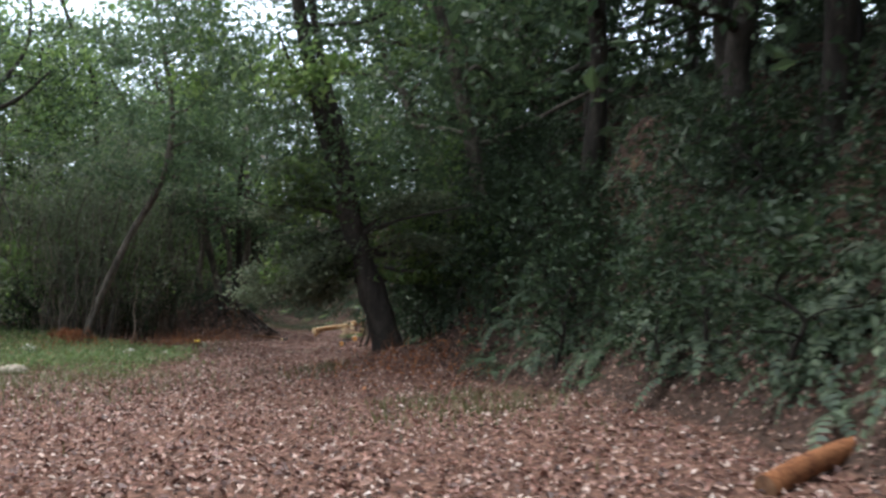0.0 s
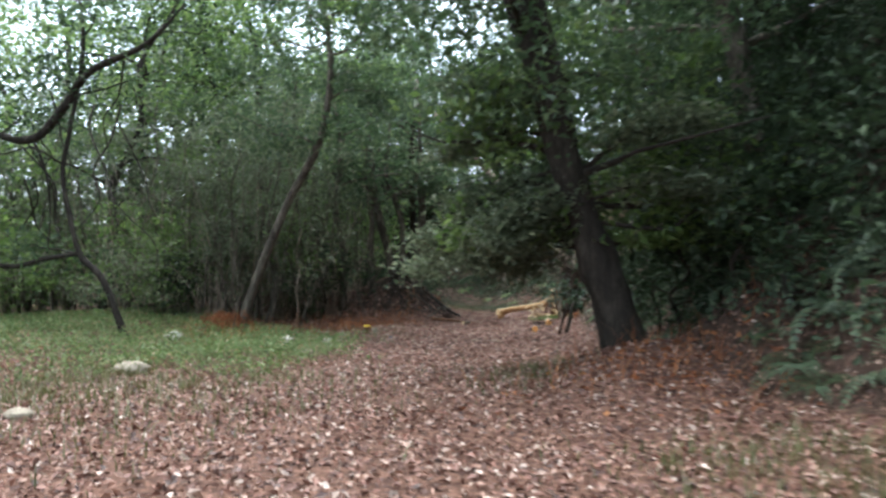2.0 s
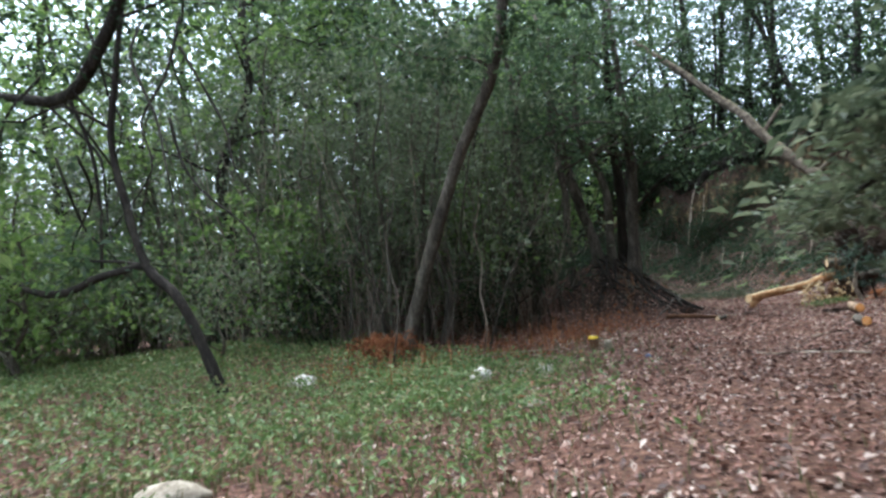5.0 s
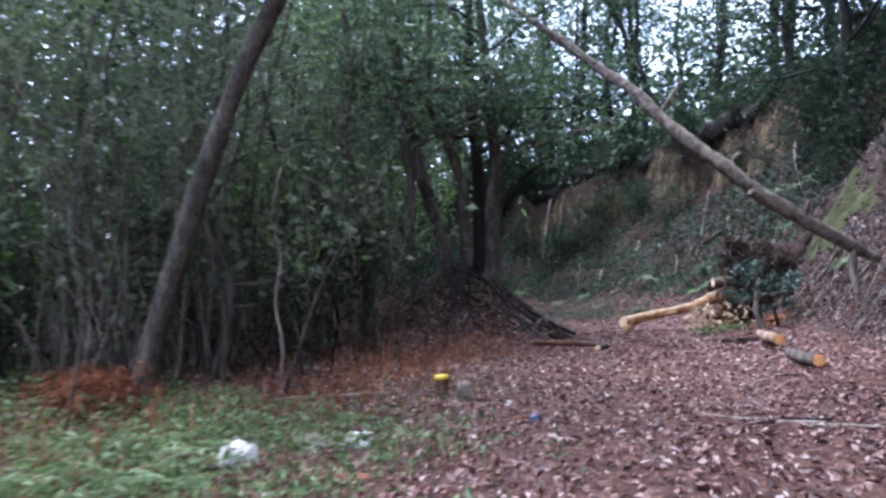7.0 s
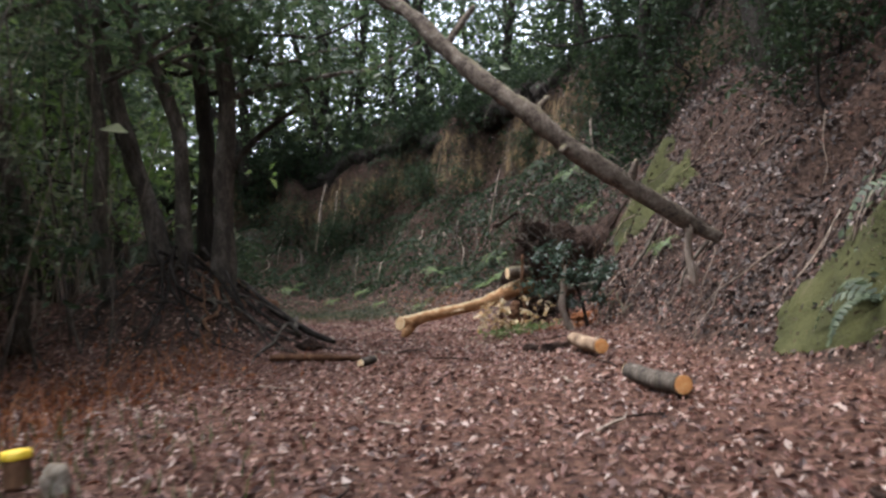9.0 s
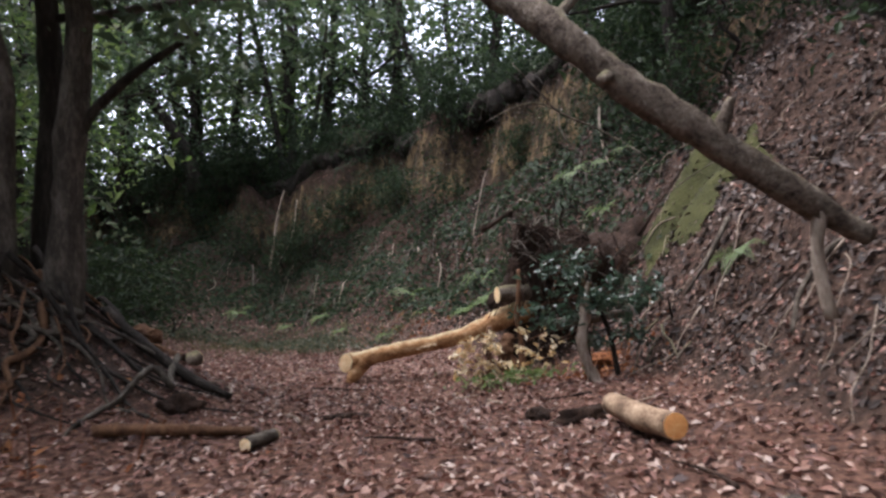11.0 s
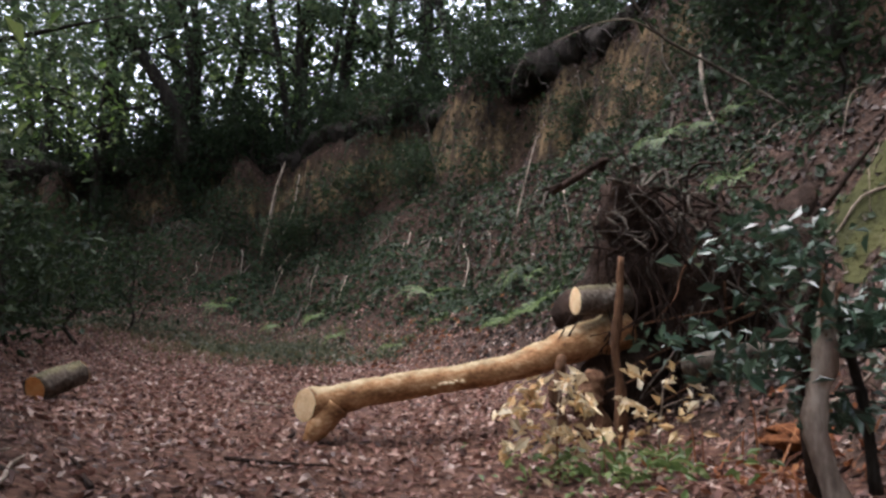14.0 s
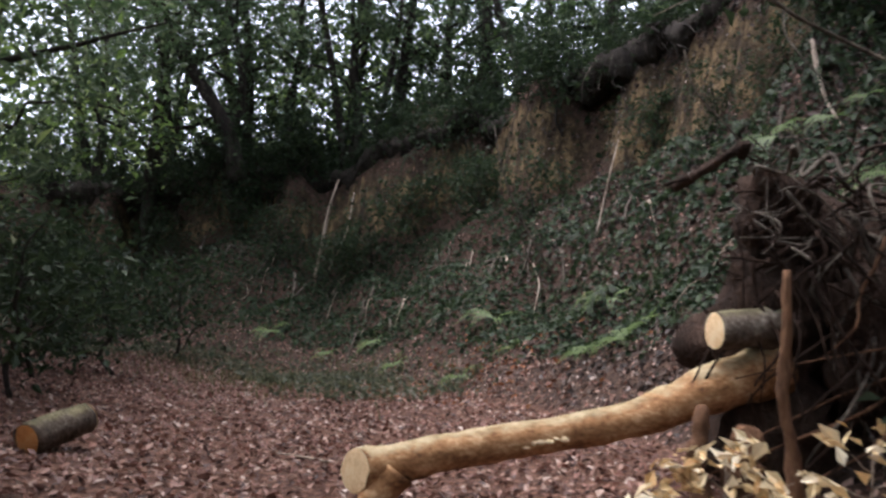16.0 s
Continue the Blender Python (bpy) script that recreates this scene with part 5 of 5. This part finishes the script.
drop("pale_rock", -8.35, 15.5, (0.55, 0.35, 0.2), STONE, 1, "pale flat rock in the green herbs", "rock")
drop("pale_rock", -7.0, 11.6, (0.3, 0.22, 0.12), STONE, 2, "small pale rock on the leaves", "rock")
drop("pale_rock", -7.0, 19.1, (0.3, 0.2, 0.1), STONE, 3, "tan stone in the low grass", "rock")
drop("pale_rock", -7.5, 25.0, (0.16, 0.14, 0.2), STONE, 4, "tan stone standing among leaves", "rock")
drop("white_bag", -8.6, 21.8, (0.32, 0.24, 0.18), WHITE, 5, "crumpled white plastic bag in the herbs", "bag", 0.4)
drop("white_bag", -7.9, 22.5, (0.3, 0.2, 0.16), WHITE, 6, "crumpled white plastic bag in the herbs", "bag", 0.4, 30)
drop("white_bag", -10.7, 20.5, (0.4, 0.28, 0.2), WHITE, 7, "dull white plastic bag under the thicket", "bag", 0.4)
drop("white_scrap", -6.85, 24.1, (0.1, 0.08, 0.06), WHITE, 8, "small white scrap on the leaves", "litter", 0.3)
drop("white_scrap", -11.2, 22.4, (0.2, 0.12, 0.08), STONE, 9, "pale scrap at the edge of the thicket", "litter", 0.3)
drop("orange_wrapper", -6.66, 23.2, (0.13, 0.08, 0.06), ORANGE_BARK, 10, "crumpled orange wrapper on the leaves", "litter", 0.4)
drop("blue_wrapper", -6.5, 23.1, (0.09, 0.06, 0.08), BLUE, 11, "small blue wrapper on the leaves", "litter", 0.4)


def plank(name, x, y, size, mat, turn, tilt, label, category):
    bm = bmesh.new()
    bmesh.ops.create_cube(bm, size=1)
    for v in bm.verts:
        v.co = Vector((v.co.x * size[0], v.co.y * size[1], v.co.z * size[2]))
    bmesh.ops.bevel(bm, geom=bm.edges[:], offset=min(size) * 0.2, segments=2, affect="EDGES")
    me = bpy.data.meshes.new(name)
    bm.to_mesh(me)
    bm.free()
    me.materials.append(mat)
    ob = new(name, me)
    ob.matrix_basis = pose(x, y, height(x, y) + size[2] * 0.5 + 0.01, tilt, 0, turn)
    return tagged(ob, label, category)


plank("rusty_board", -7.6, 21.4, (0.34, 0.16, 0.04), RUST, 10, 4, "reddish-brown board lying in the grass", "board")
plank("pale_board", -8.35, 22.6, (0.24, 0.2, 0.03), STONE, 35, 50, "tan board propped in the herbs", "board")
can = thing("yellow_topped_can", "grey can with a yellow lid", "can")
can.location = (-7.8, 25.2, height(-7.8, 25.2))
part("body", tube_mesh("body", [(0, 0, 0), (0, 0, 0.09), (0, 0, 0.17)], [0.075, 0.075, 0.075], DEADBROWN, 14, 3, 0.02), can)
part("lid", tube_mesh("lid", [(0, 0, 0.171), (0, 0, 0.19), (0, 0, 0.215)], [0.085, 0.088, 0.08], YELLOW, 14, 3, 0.02), can, "yellow plastic lid")


# ---- ferns ----
def fern(name, mat, label, seed, fronds=12, reach=0.55):
    g = np.random.default_rng(seed)
    root = thing(name, label, "fern")
    for k in range(fronds):
        a = 2 * math.pi * k / fronds + g.uniform(-0.3, 0.3)
        ln = reach * g.uniform(0.7, 1.25)
        rise = g.uniform(0.5, 1.0)
        m = 20
        spine = [np.array([math.cos(a) * ln * u, math.sin(a) * ln * u, ln * rise * (1.1 * u - 1.15 * u * u)]) for u in np.arange(m + 1) / m]
        verts, faces = list(spine), []
        for i in range(m):
            u = (i + 0.5) / m
            w = ln * 0.17 * math.sin(math.pi * min(u * 0.9 + 0.12, 1)) + 0.006
            fwd = np.array([math.cos(a), math.sin(a), -0.3]) * ln / m
            for sgn in (-1, 1):
                side = np.array([-math.sin(a), math.cos(a), -0.15]) * w * sgn
                b = len(verts)
                verts += [spine[i] + side * 0.5 - fwd * 0.05, spine[i] + side + fwd * 0.5, spine[i] + side * 0.45 + fwd * 0.5]
                faces.append((i, b, b + 1, b + 2))
            b = len(verts)
            verts.append(spine[i] + np.array([0, 0, -0.006]))
            faces.append((i, i + 1, b))
        part("frond", mesh_of("frond", verts, faces, mat, smooth=False), root)
    return root


def plant_copies(kind, places, seed, lo, hi, group):
    g = np.random.default_rng(seed)
    for i, (x, y) in enumerate(places):
        n = slope_normal(np.array([x]), np.array([y]))[0]
        tilt = Vector((0, 0, 1)).rotation_difference(Vector(n * 0.6 + np.array([0, 0, 0.4]))).to_matrix().to_4x4()
        m = Matrix.Translation((x, y, height(x, y) + 0.01)) @ tilt @ pose(0, 0, 0, 0, 0, g.uniform(0, 360)) @ Matrix.Diagonal((*[g.uniform(lo, hi)] * 3, 1))
        if i == 0:
            kind.matrix_basis = Matrix.Identity(4)
            first = m
        else:
            copy_thing(kind, m)
    kind.matrix_basis = first
    tagged(kind, group=group)


gf = np.random.default_rng(90)
bank_ferns = [(1.9, 12.7), (0.9, 13.6), (2.6, 11.5)]
for y in np.linspace(8.0, 26, 52):
    fx = float(np.interp(y, FOOT[:, 1], FOOT[:, 0]))
    bank_ferns.append((fx + gf.uniform(0.4, 3.2), float(y)))
plant_copies(fern("fern", GREEN_MID, "green fern on the shaded bank", 91), bank_ferns, 92, 0.5, 1.05, "ferns on the bank")
back_ferns = [(-2.98, 42.5), (-0.22, 40.4), (-0.55, 40.6), (-1.05, 41.2), (-4.6, 45.0), (-3.2, 40.5), (-3.0, 40.2), (-3.6, 41), (-1.53, 32.6), (-1.5, 37.5), (-2.0, 38.5), (-6.5, 46), (-8.3, 49), (-5.2, 43.6), (-4.4, 43.0), (-7.2, 48.5), (-10, 50.5), (-9.3, 22.6), (-8.9, 21.0), (-9.9, 21.9), (-8.3, 23.8), (-9.6, 20.4), (-8.0, 19.2)]
plant_copies(fern("bright_fern", GREEN_LIGHT, "bright green fern below the bank", 93), back_ferns, 94, 0.6, 1.1, "bright ferns")

clearing_ferns = [(-9.0, 22.0), (-8.75, 21.2), (-9.35, 21.4), (-9.6, 22.4), (-8.9, 20.4), (-10.3, 22.0), (-9.9, 20.9)]
plant_copies(fern("olive_fern", HERB, "olive-green fern among the herbs of the clearing", 95, 11, 0.62), clearing_ferns, 96, 0.75, 1.1, "ferns of the clearing")

# ---- ground cover ----
def smudge(x, y, k=1.0):
    return 0.5 + 0.5 * np.sin(x * 1.7 * k + np.sin(y * 1.1 * k) * 2) * np.sin(y * 1.3 * k + np.sin(x * 0.9 * k) * 2)


def herb_zone(x, y):
    """The green corner of the clearing."""
    line = np.interp(y, [11, 14, 17, 19, 21, 23.5, 25], [-13, -8.5, -6.4, -6.6, -7.2, -8.6, -11])
    return step(line - x + 0.6 * np.sin(y * 2.1 + x) + 0.4 * np.sin(x * 3.7 - y), -1.3, 1.5) * step(y + 0.7 * np.sin(x * 1.9), 13.6, 17.6) * (1 - step(y, 24, 27))


def litter_chance(x, y, d):
    return (1 - step(d, 0.4, 1.6) * 0.75) * (1 - 0.88 * herb_zone(x, y)) * (1 - 0.65 * step(np.abs(x - np.interp(y, [-5, 5, 12, 20, 40, 54], [0, -1.5, -4, -5.5, -5.5, -9])), 4.5, 9)) * (0.5 + 0.5 * step(y, -1, 3))


at, up = scatter(390000, (-19, 6, -5, 54), litter_chance, 11)
stuff("dead_leaves", leaf_mesh("dead_leaves", at, 0.064, LITTER, up, 0.4, 0.55, 0.3, 12), "reddish-brown dead leaves covering the forest floor", "leaf litter")
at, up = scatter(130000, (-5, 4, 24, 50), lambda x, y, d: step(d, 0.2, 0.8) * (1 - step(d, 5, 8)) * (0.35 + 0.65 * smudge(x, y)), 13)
stuff("bank_leaves", leaf_mesh("bank_leaves", at, 0.09, SHADED_LITTER, up, 0.4, 0.55, 0.3, 14), "dead leaves on the steep bank, darkened to carry its shade", "leaf litter")
def off_scarp(x, y, d):
    """Distance past the lower edge of the scarp."""
    return d - foot_distance(x, y)[1][..., 1]


at, up = scatter(310000, (-21, 3, 34, 60), lambda x, y, d: step(d, 0.7, 1.6) * (1 - step(off_scarp(x, y, d), -0.2, 0.25) * 0.9 + step(off_scarp(x, y, d), 1.1, 1.5) * 0.9) * (0.6 + 0.4 * smudge(x, y, 0.8)) * step(y - 0.9 * x, 35.5, 41), 15, 0.08)
stuff("ivy", leaf_mesh("ivy", at, 0.088, GREEN_DARK, up, 0.5, 0.8, 0.2, 16), "dark ivy covering the lower bank", "ivy")
at, up = scatter(120000, (-3, 8, 5, 30), lambda x, y, d: step(d, 0.3, 1.2) * (1 - step(d, 7, 10)) * (0.7 + 0.3 * smudge(x, y)) * (1 - step(y, 23, 29)), 17, 0.2)
stuff("bank_greenery", leaf_mesh("bank_greenery", at, 0.1, FERN_GREY, up, 0.6, 0.5, 0.3, 18), "dark green leaves covering the shaded bank", "undergrowth")
at, up = scatter(210000, (-25, -5, 12, 29), lambda x, y, d: herb_zone(x, y) * (0.35 + 0.65 * smudge(x, y, 1.6)), 19, 0.16)
stuff("herbs", leaf_mesh("herbs", at, 0.06, HERB, up, 0.7, 0.5, 0.3, 20), "low green herbs on the clearing floor", "herbs")


at, up = scatter(60000, (-18, -3, 38, 54), lambda x, y, d: step(d, -2.6, -0.9) * (1 - step(d, 0.3, 1.0)) * step(y, 41.5, 43.5) * (0.2 + 0.8 * smudge(x, y, 1.3)), 27, 0.12)
stuff("bank_foot_herbs", leaf_mesh("bank_foot_herbs", at, 0.09, OLIVE, up, 0.6, 0.6, 0.3, 28), "low green herbs along the foot of the bank", "herbs")
at, up = scatter(60000, (-22, 1, 40, 60), lambda x, y, d: step(d, 5.6, 6.2) * (1 - step(d, 8.0, 9.0)) * (0.5 + 0.5 * smudge(x, y, 1.1)), 29, 0.5)
stuff("crest_greenery", leaf_mesh("crest_greenery", at, 0.15, GREEN_DARK, up, 0.8, 0.5, 0.4, 30), "dark leaves overhanging the crest of the bank", "undergrowth")


def grass_chance(x, y, d):
    a = np.exp(-((x - 0.3) / 1.1) ** 2 - ((y - 10.4) / 1.4) ** 2) + 0.7 * np.exp(-((x + 2.3) / 0.5) ** 2 - ((y - 15.2) / 1.2) ** 2)
    b = 0.5 * herb_zone(x, y) + 0.9 * np.exp(-((x + 8.6 + (y - 47) * 0.5) / 2.6) ** 2 - ((y - 46.5) / 2.6) ** 2) * (d < 0.8)
    c = 0.35 * np.exp(-((x + 8.2) / 1.3) ** 2 - ((y - 24.5) / 2.5) ** 2) + 0.8 * np.exp(-((x + 8.5) / 3.0) ** 2 - ((y - 13.5) / 3.5) ** 2)
    return np.minimum(a + b + c, 1) * (0.4 + 0.6 * smudge(x, y, 2.0))


at, up = scatter(250000, (-16, 4, 6, 53), grass_chance, 21, 0.0)
stuff("grass", blade_mesh("grass", at, 0.13, GRASSM, 0.8, 0.007, 22), "thin green grass among dead leaves", "grass")


def rust_and_torch_chance(x, y, d):
    # At the leaning tree's foot the orange is painted warm light.
    a = np.exp(-((x + 0.6) / 1.5) ** 2 - ((y - 14.6) / 1.1) ** 2)
    way = np.interp(y, [20.5, 22.5, 24.5, 28, 31], [-9.8, -10.6, -9.5, -9.2, -8.6])
    b = 1.2 * np.exp(-((x - way) / 1.0) ** 2) * step(y, 20.3, 21.2) * (1 - step(y, 29, 33))
    # By the broken trunk: brown litter painted orange for torchlight.
    c = np.exp(-((x + 2.75) / 0.45) ** 2 - ((y - 33.6) / 0.6) ** 2) + 0.8 * np.exp(-((x + 3.2) / 0.7) ** 2 - ((y - 34.3) / 0.4) ** 2)
    e = 0.8 * np.exp(-((x + 5.0 + (y - 43.5) * 0.5) / 1.2) ** 2 - ((y - 43.2) / 1.8) ** 2)
    return np.minimum(a + b + c + e, 1)


at, up = scatter(42000, (-13, 2, 12, 47), rust_and_torch_chance, 23)
stuff("rust_and_torchlit_leaves", leaf_mesh("rust_and_torchlit_leaves", at, 0.1, RUST_AND_TORCH, up, 0.5, 0.45, 0.3, 24), "rust dead fronds, and leaves painted orange as if torchlit", "leaf litter")
at, up = scatter(16000, (-13, 2, 12, 36), lambda x, y, d: rust_and_torch_chance(x, y, d) * 0.8, 25, 0.0)
stuff("rust_and_torchlit_stalks", blade_mesh("rust_and_torchlit_stalks", at, 0.3, RUST_AND_TORCH, 1.3, 0.007, 26), "dead stalks, rust-coloured and in part painted orange as torchlight", "dead stalks")

def frond_cover(name, at, up, reach, mat, seed, fronds=7, pinnae=11):
    """Many arching fern plants in one mesh: each frond a row of paired leaflets along a bent spine."""
    g = np.random.default_rng(seed)
    n = len(at) * fronds
    base, nor = np.repeat(at, fronds, 0), np.repeat(up, fronds, 0) * 0.6 + np.array([0, 0, 0.4])
    way = g.normal(size=(n, 3))
    way -= nor * (way * nor).sum(1)[:, None]
    way /= np.linalg.norm(way, axis=1)[:, None] + 1e-9
    side = np.cross(nor, way)
    ln = reach * g.uniform(0.55, 1.25, n)
    rise, sag = g.uniform(0.6, 1.1, n), g.uniform(0.5, 1.0, n)
    quads = []
    for i in range(pinnae):
        u, v = i / pinnae, (i + 0.75) / pinnae
        a = base + way * (ln * u)[:, None] + nor * (ln * rise * (1.1 * u - 1.1 * u * u))[:, None] - np.array([0, 0, 1.0]) * (ln * sag * 0.5 * u * u)[:, None]
        b = base + way * (ln * v)[:, None] + nor * (ln * rise * (1.1 * v - 1.1 * v * v))[:, None] - np.array([0, 0, 1.0]) * (ln * sag * 0.5 * v * v)[:, None]
        w = ln * (0.16 * math.sin(math.pi * min(u * 0.85 + 0.16, 1)) + 0.01)
        for sgn in (-1, 1):
            tip = side * (w * sgn)[:, None] - nor * (w * 0.25)[:, None]
            quads.append(np.stack([a, a + tip * 0.6 + (b - a) * 0.15, (a + b) / 2 + tip + (b - a) * 0.4, b], 1))
    verts = np.concatenate(quads, 0).reshape(-1, 3)
    return mesh_of(name, verts, np.arange(len(verts)).reshape(-1, 4).tolist(), mat, smooth=False)


at, up = scatter(2300, (-3, 9, 3, 28), lambda x, y, d: step(d, 0.3, 1.0) * (1 - step(d, 5.5, 8)) * (0.35 + 0.65 * smudge(x, y, 0.9)), 71, 0.05)
stuff("bank_ferns", frond_cover("bank_ferns", at, up, 0.6, FERN_GREY, 72, 6, 12), "grey-green ferns draping the shaded bank", "ferns")
at, up = scatter(600, (-20, 1, 36, 58), lambda x, y, d: step(d, 0.8, 1.6) * (1 - step(d, 4.4, 5)) * smudge(x, y, 1.2), 73, 0.05)
stuff("slope_ferns", frond_cover("slope_ferns", at, up, 0.45, GREEN_DARK, 74, 7, 14), "green ferns among the ivy of the slope", "ferns")

# heap of arching dead fronds at the foot of the bent tree
gh = np.random.default_rng(440)
heap = thing("dead_frond_heap", "heap of arching rust-orange dead fronds", "dead fronds")
heap.location = (-10.95, 23.25, height(-10.95, 23.25))
tips = []
for k in range(46):
    a, ln, up_by = gh.uniform(0, 6.28), gh.uniform(0.3, 0.75), gh.uniform(0.15, 0.42)
    x0, y0 = gh.normal() * 0.22, gh.normal() * 0.18
    pts = [(x0 + math.cos(a) * ln * q / 5, y0 + math.sin(a) * ln * q / 5, up_by * math.sin(math.pi * (q + 0.3) / 5.6) + 0.02 * gh.normal()) for q in range(6)]
    part("stalk", tube_mesh("stalk", pts, [0.009, 0.007, 0.003], RUST_AND_TORCH, 5, 3, 0.1, k), heap)
    line = curve_points(pts, 5)[4:]
    tips.append(line[gh.integers(0, len(line), 45)] + gh.normal(size=(45, 3)) * 0.04)
part("dead_foliage", leaf_mesh("dead_foliage", np.vstack(tips), 0.07, RUST_AND_TORCH, None, 0.7, 0.3, 0.5, 441), heap)

# distant leaves that close the wood behind the nearest trees
gd = np.random.default_rng(55)
n = 75000
ang, dist = gd.uniform(0, 6.283, n), 33 + 30 * gd.uniform(0, 1, n) ** 1.2
fx, fy = -8 + np.cos(ang) * dist, 25 + np.sin(ang) * (dist + 6)
fz = land(fx, fy) + 15 * gd.beta(1.0, 1.35, n)
thin = gd.uniform(0, 1, n) < np.where((fy > 52) & (fz > 9), 0.4, 1.0)
clumped = thin & (np.sin(fx * 0.9) * np.sin(fy * 0.8 + fz) + 0.6 * np.sin(fz * 1.7 + fx * 0.5) > -0.35)
# Same foliage, with lighter leaves here to paint in the open sky's backlight.
open_side = (fx < -20) & (fy < 36)
stuff("far_woodland", leaf_mesh("far_woodland", np.stack([fx, fy, fz], 1)[clumped & ~open_side], 0.55, GREEN_MID, None, 1.0, 0.6, 0.3, 56), "distant green woodland foliage", "woods")
stuff("far_open_woodland", leaf_mesh("far_open_woodland", np.stack([fx, fy, fz], 1)[clumped & open_side], 0.55, GREEN_LIGHT, None, 1.0, 0.6, 0.3, 58), "distant foliage at the open side, painted light as if backlit", "woods")

n = 42000
ang, dist = gd.uniform(2.0, 3.7, n), 22 + 16 * gd.uniform(0, 1, n)
fx, fy = -4 + np.cos(ang) * dist, 18 + np.sin(ang) * dist
fz = land(fx, fy) + 15 * gd.beta(1.1, 1.2, n)
keep = (np.sin(fx * 1.1 + fz) * np.sin(fy * 0.9 + fz * 1.3) + 0.5 * np.sin(fz * 2.1 + fx * 0.7) > -0.1) & (fx < -17) & (fy < 33)
stuff("open_side_foliage", leaf_mesh("open_side_foliage", np.stack([fx, fy, fz], 1)[keep], 0.3, GREEN_LIGHT, None, 0.9, 0.55, 0.3, 59), "foliage at the open side, painted yellow-green as if backlit", "woods")

n = 15000
fx, fy = gd.uniform(-34, 6, n), gd.uniform(57, 68, n)
fz = land(fx, fy) + 5.5 * gd.beta(1.0, 1.5, n)
keep = np.sin(fx * 1.3 + fz * 0.6) * np.sin(fz * 1.1 + fy * 0.7) + 0.5 * np.sin(fx * 0.5) > -0.25
stuff("ridge_foliage", leaf_mesh("ridge_foliage", np.stack([fx, fy, fz], 1)[keep], 0.34, GREEN_LIGHT, None, 0.9, 0.55, 0.3, 60), "foliage behind the ridge trees, painted light as if backlit", "woods")
gw = np.random.default_rng(460)
for i in range(13):
    x, y = gw.uniform(-19, 1), gw.uniform(55.5, 59)
    z, tall, r = height(x, y), gw.uniform(8, 12), gw.uniform(0.07, 0.17)
    lx, bend = gw.normal() * 0.12 * tall, gw.normal() * 0.35
    pts = [(x, y, z - 0.3)] + [(x + lx * q / 5 + bend * math.sin(q * 0.9), y + gw.normal() * 0.1, z + tall * q / 5) for q in range(1, 6)]
    tagged(new("slender_tree", tube_mesh("slender_tree", pts, [r * 1.3, r, r * 0.8, r * 0.5], BARK, 8, 4, 0.12, i)), "dark slender trunk standing on the ridge", "tree", "slender trunks of the ridge")

# undergrowth on the plateau behind the ridge and in the depth of the wood
n = 90000
ux, uy = gd.uniform(-40, 16, n), gd.uniform(8, 72, n)
ud, _ = foot_distance(ux, uy)
keep = ((ud > 5.6) & ((uy > 40) | (ux > 3))) | ((ux < -20) & (uy > 34) & (ud < 0))
keep &= np.sin(ux * 1.3 + uy) + np.sin(uy * 1.7 - ux * 0.6) > -0.7
ux, uy = ux[keep], uy[keep]
uz = land(ux, uy) + 3.6 * gd.beta(1.0, 1.8, len(ux))
stuff("undergrowth", leaf_mesh("undergrowth", np.stack([ux, uy, uz], 1), 0.26, GREEN_DARK, None, 0.9, 0.55, 0.3, 57), "dark undergrowth below the woodland trees", "undergrowth")

# seedlings by the yellow sapling, and torchlight painted as orange litter by the broken trunk
at, up = scatter(4500, (-6.5, -1.2, 31.5, 37.5), lambda x, y, d: np.exp(-((x + 3.75) / 0.55) ** 2 - ((y - 33.95) / 0.4) ** 2), 61, 0.07)
stuff("seedlings", leaf_mesh("seedlings", np.repeat(at, 3, 0) + gd.normal(size=(len(at) * 3, 3)) * np.array([0.05, 0.05, 0.03]) + np.array([0, 0, 0.05]), 0.075, HERB, None, 0.5, 0.5, 0.3, 62), "small green seedlings among dead leaves", "seedlings")
at, up = scatter(9000, (-6.2, 0.2, 30.5, 37.5), lambda x, y, d: np.exp(-((x + 2.65) / 0.38) ** 2 - ((y - 33.6) / 0.45) ** 2), 63, 0.05)
stuff("torchlit_fronds", leaf_mesh("torchlit_fronds", at, 0.07, RUST_AND_TORCH, up, 0.6, 0.4, 0.3, 64), "dead litter behind the broken trunk, painted orange as if torchlit", "dead fronds")
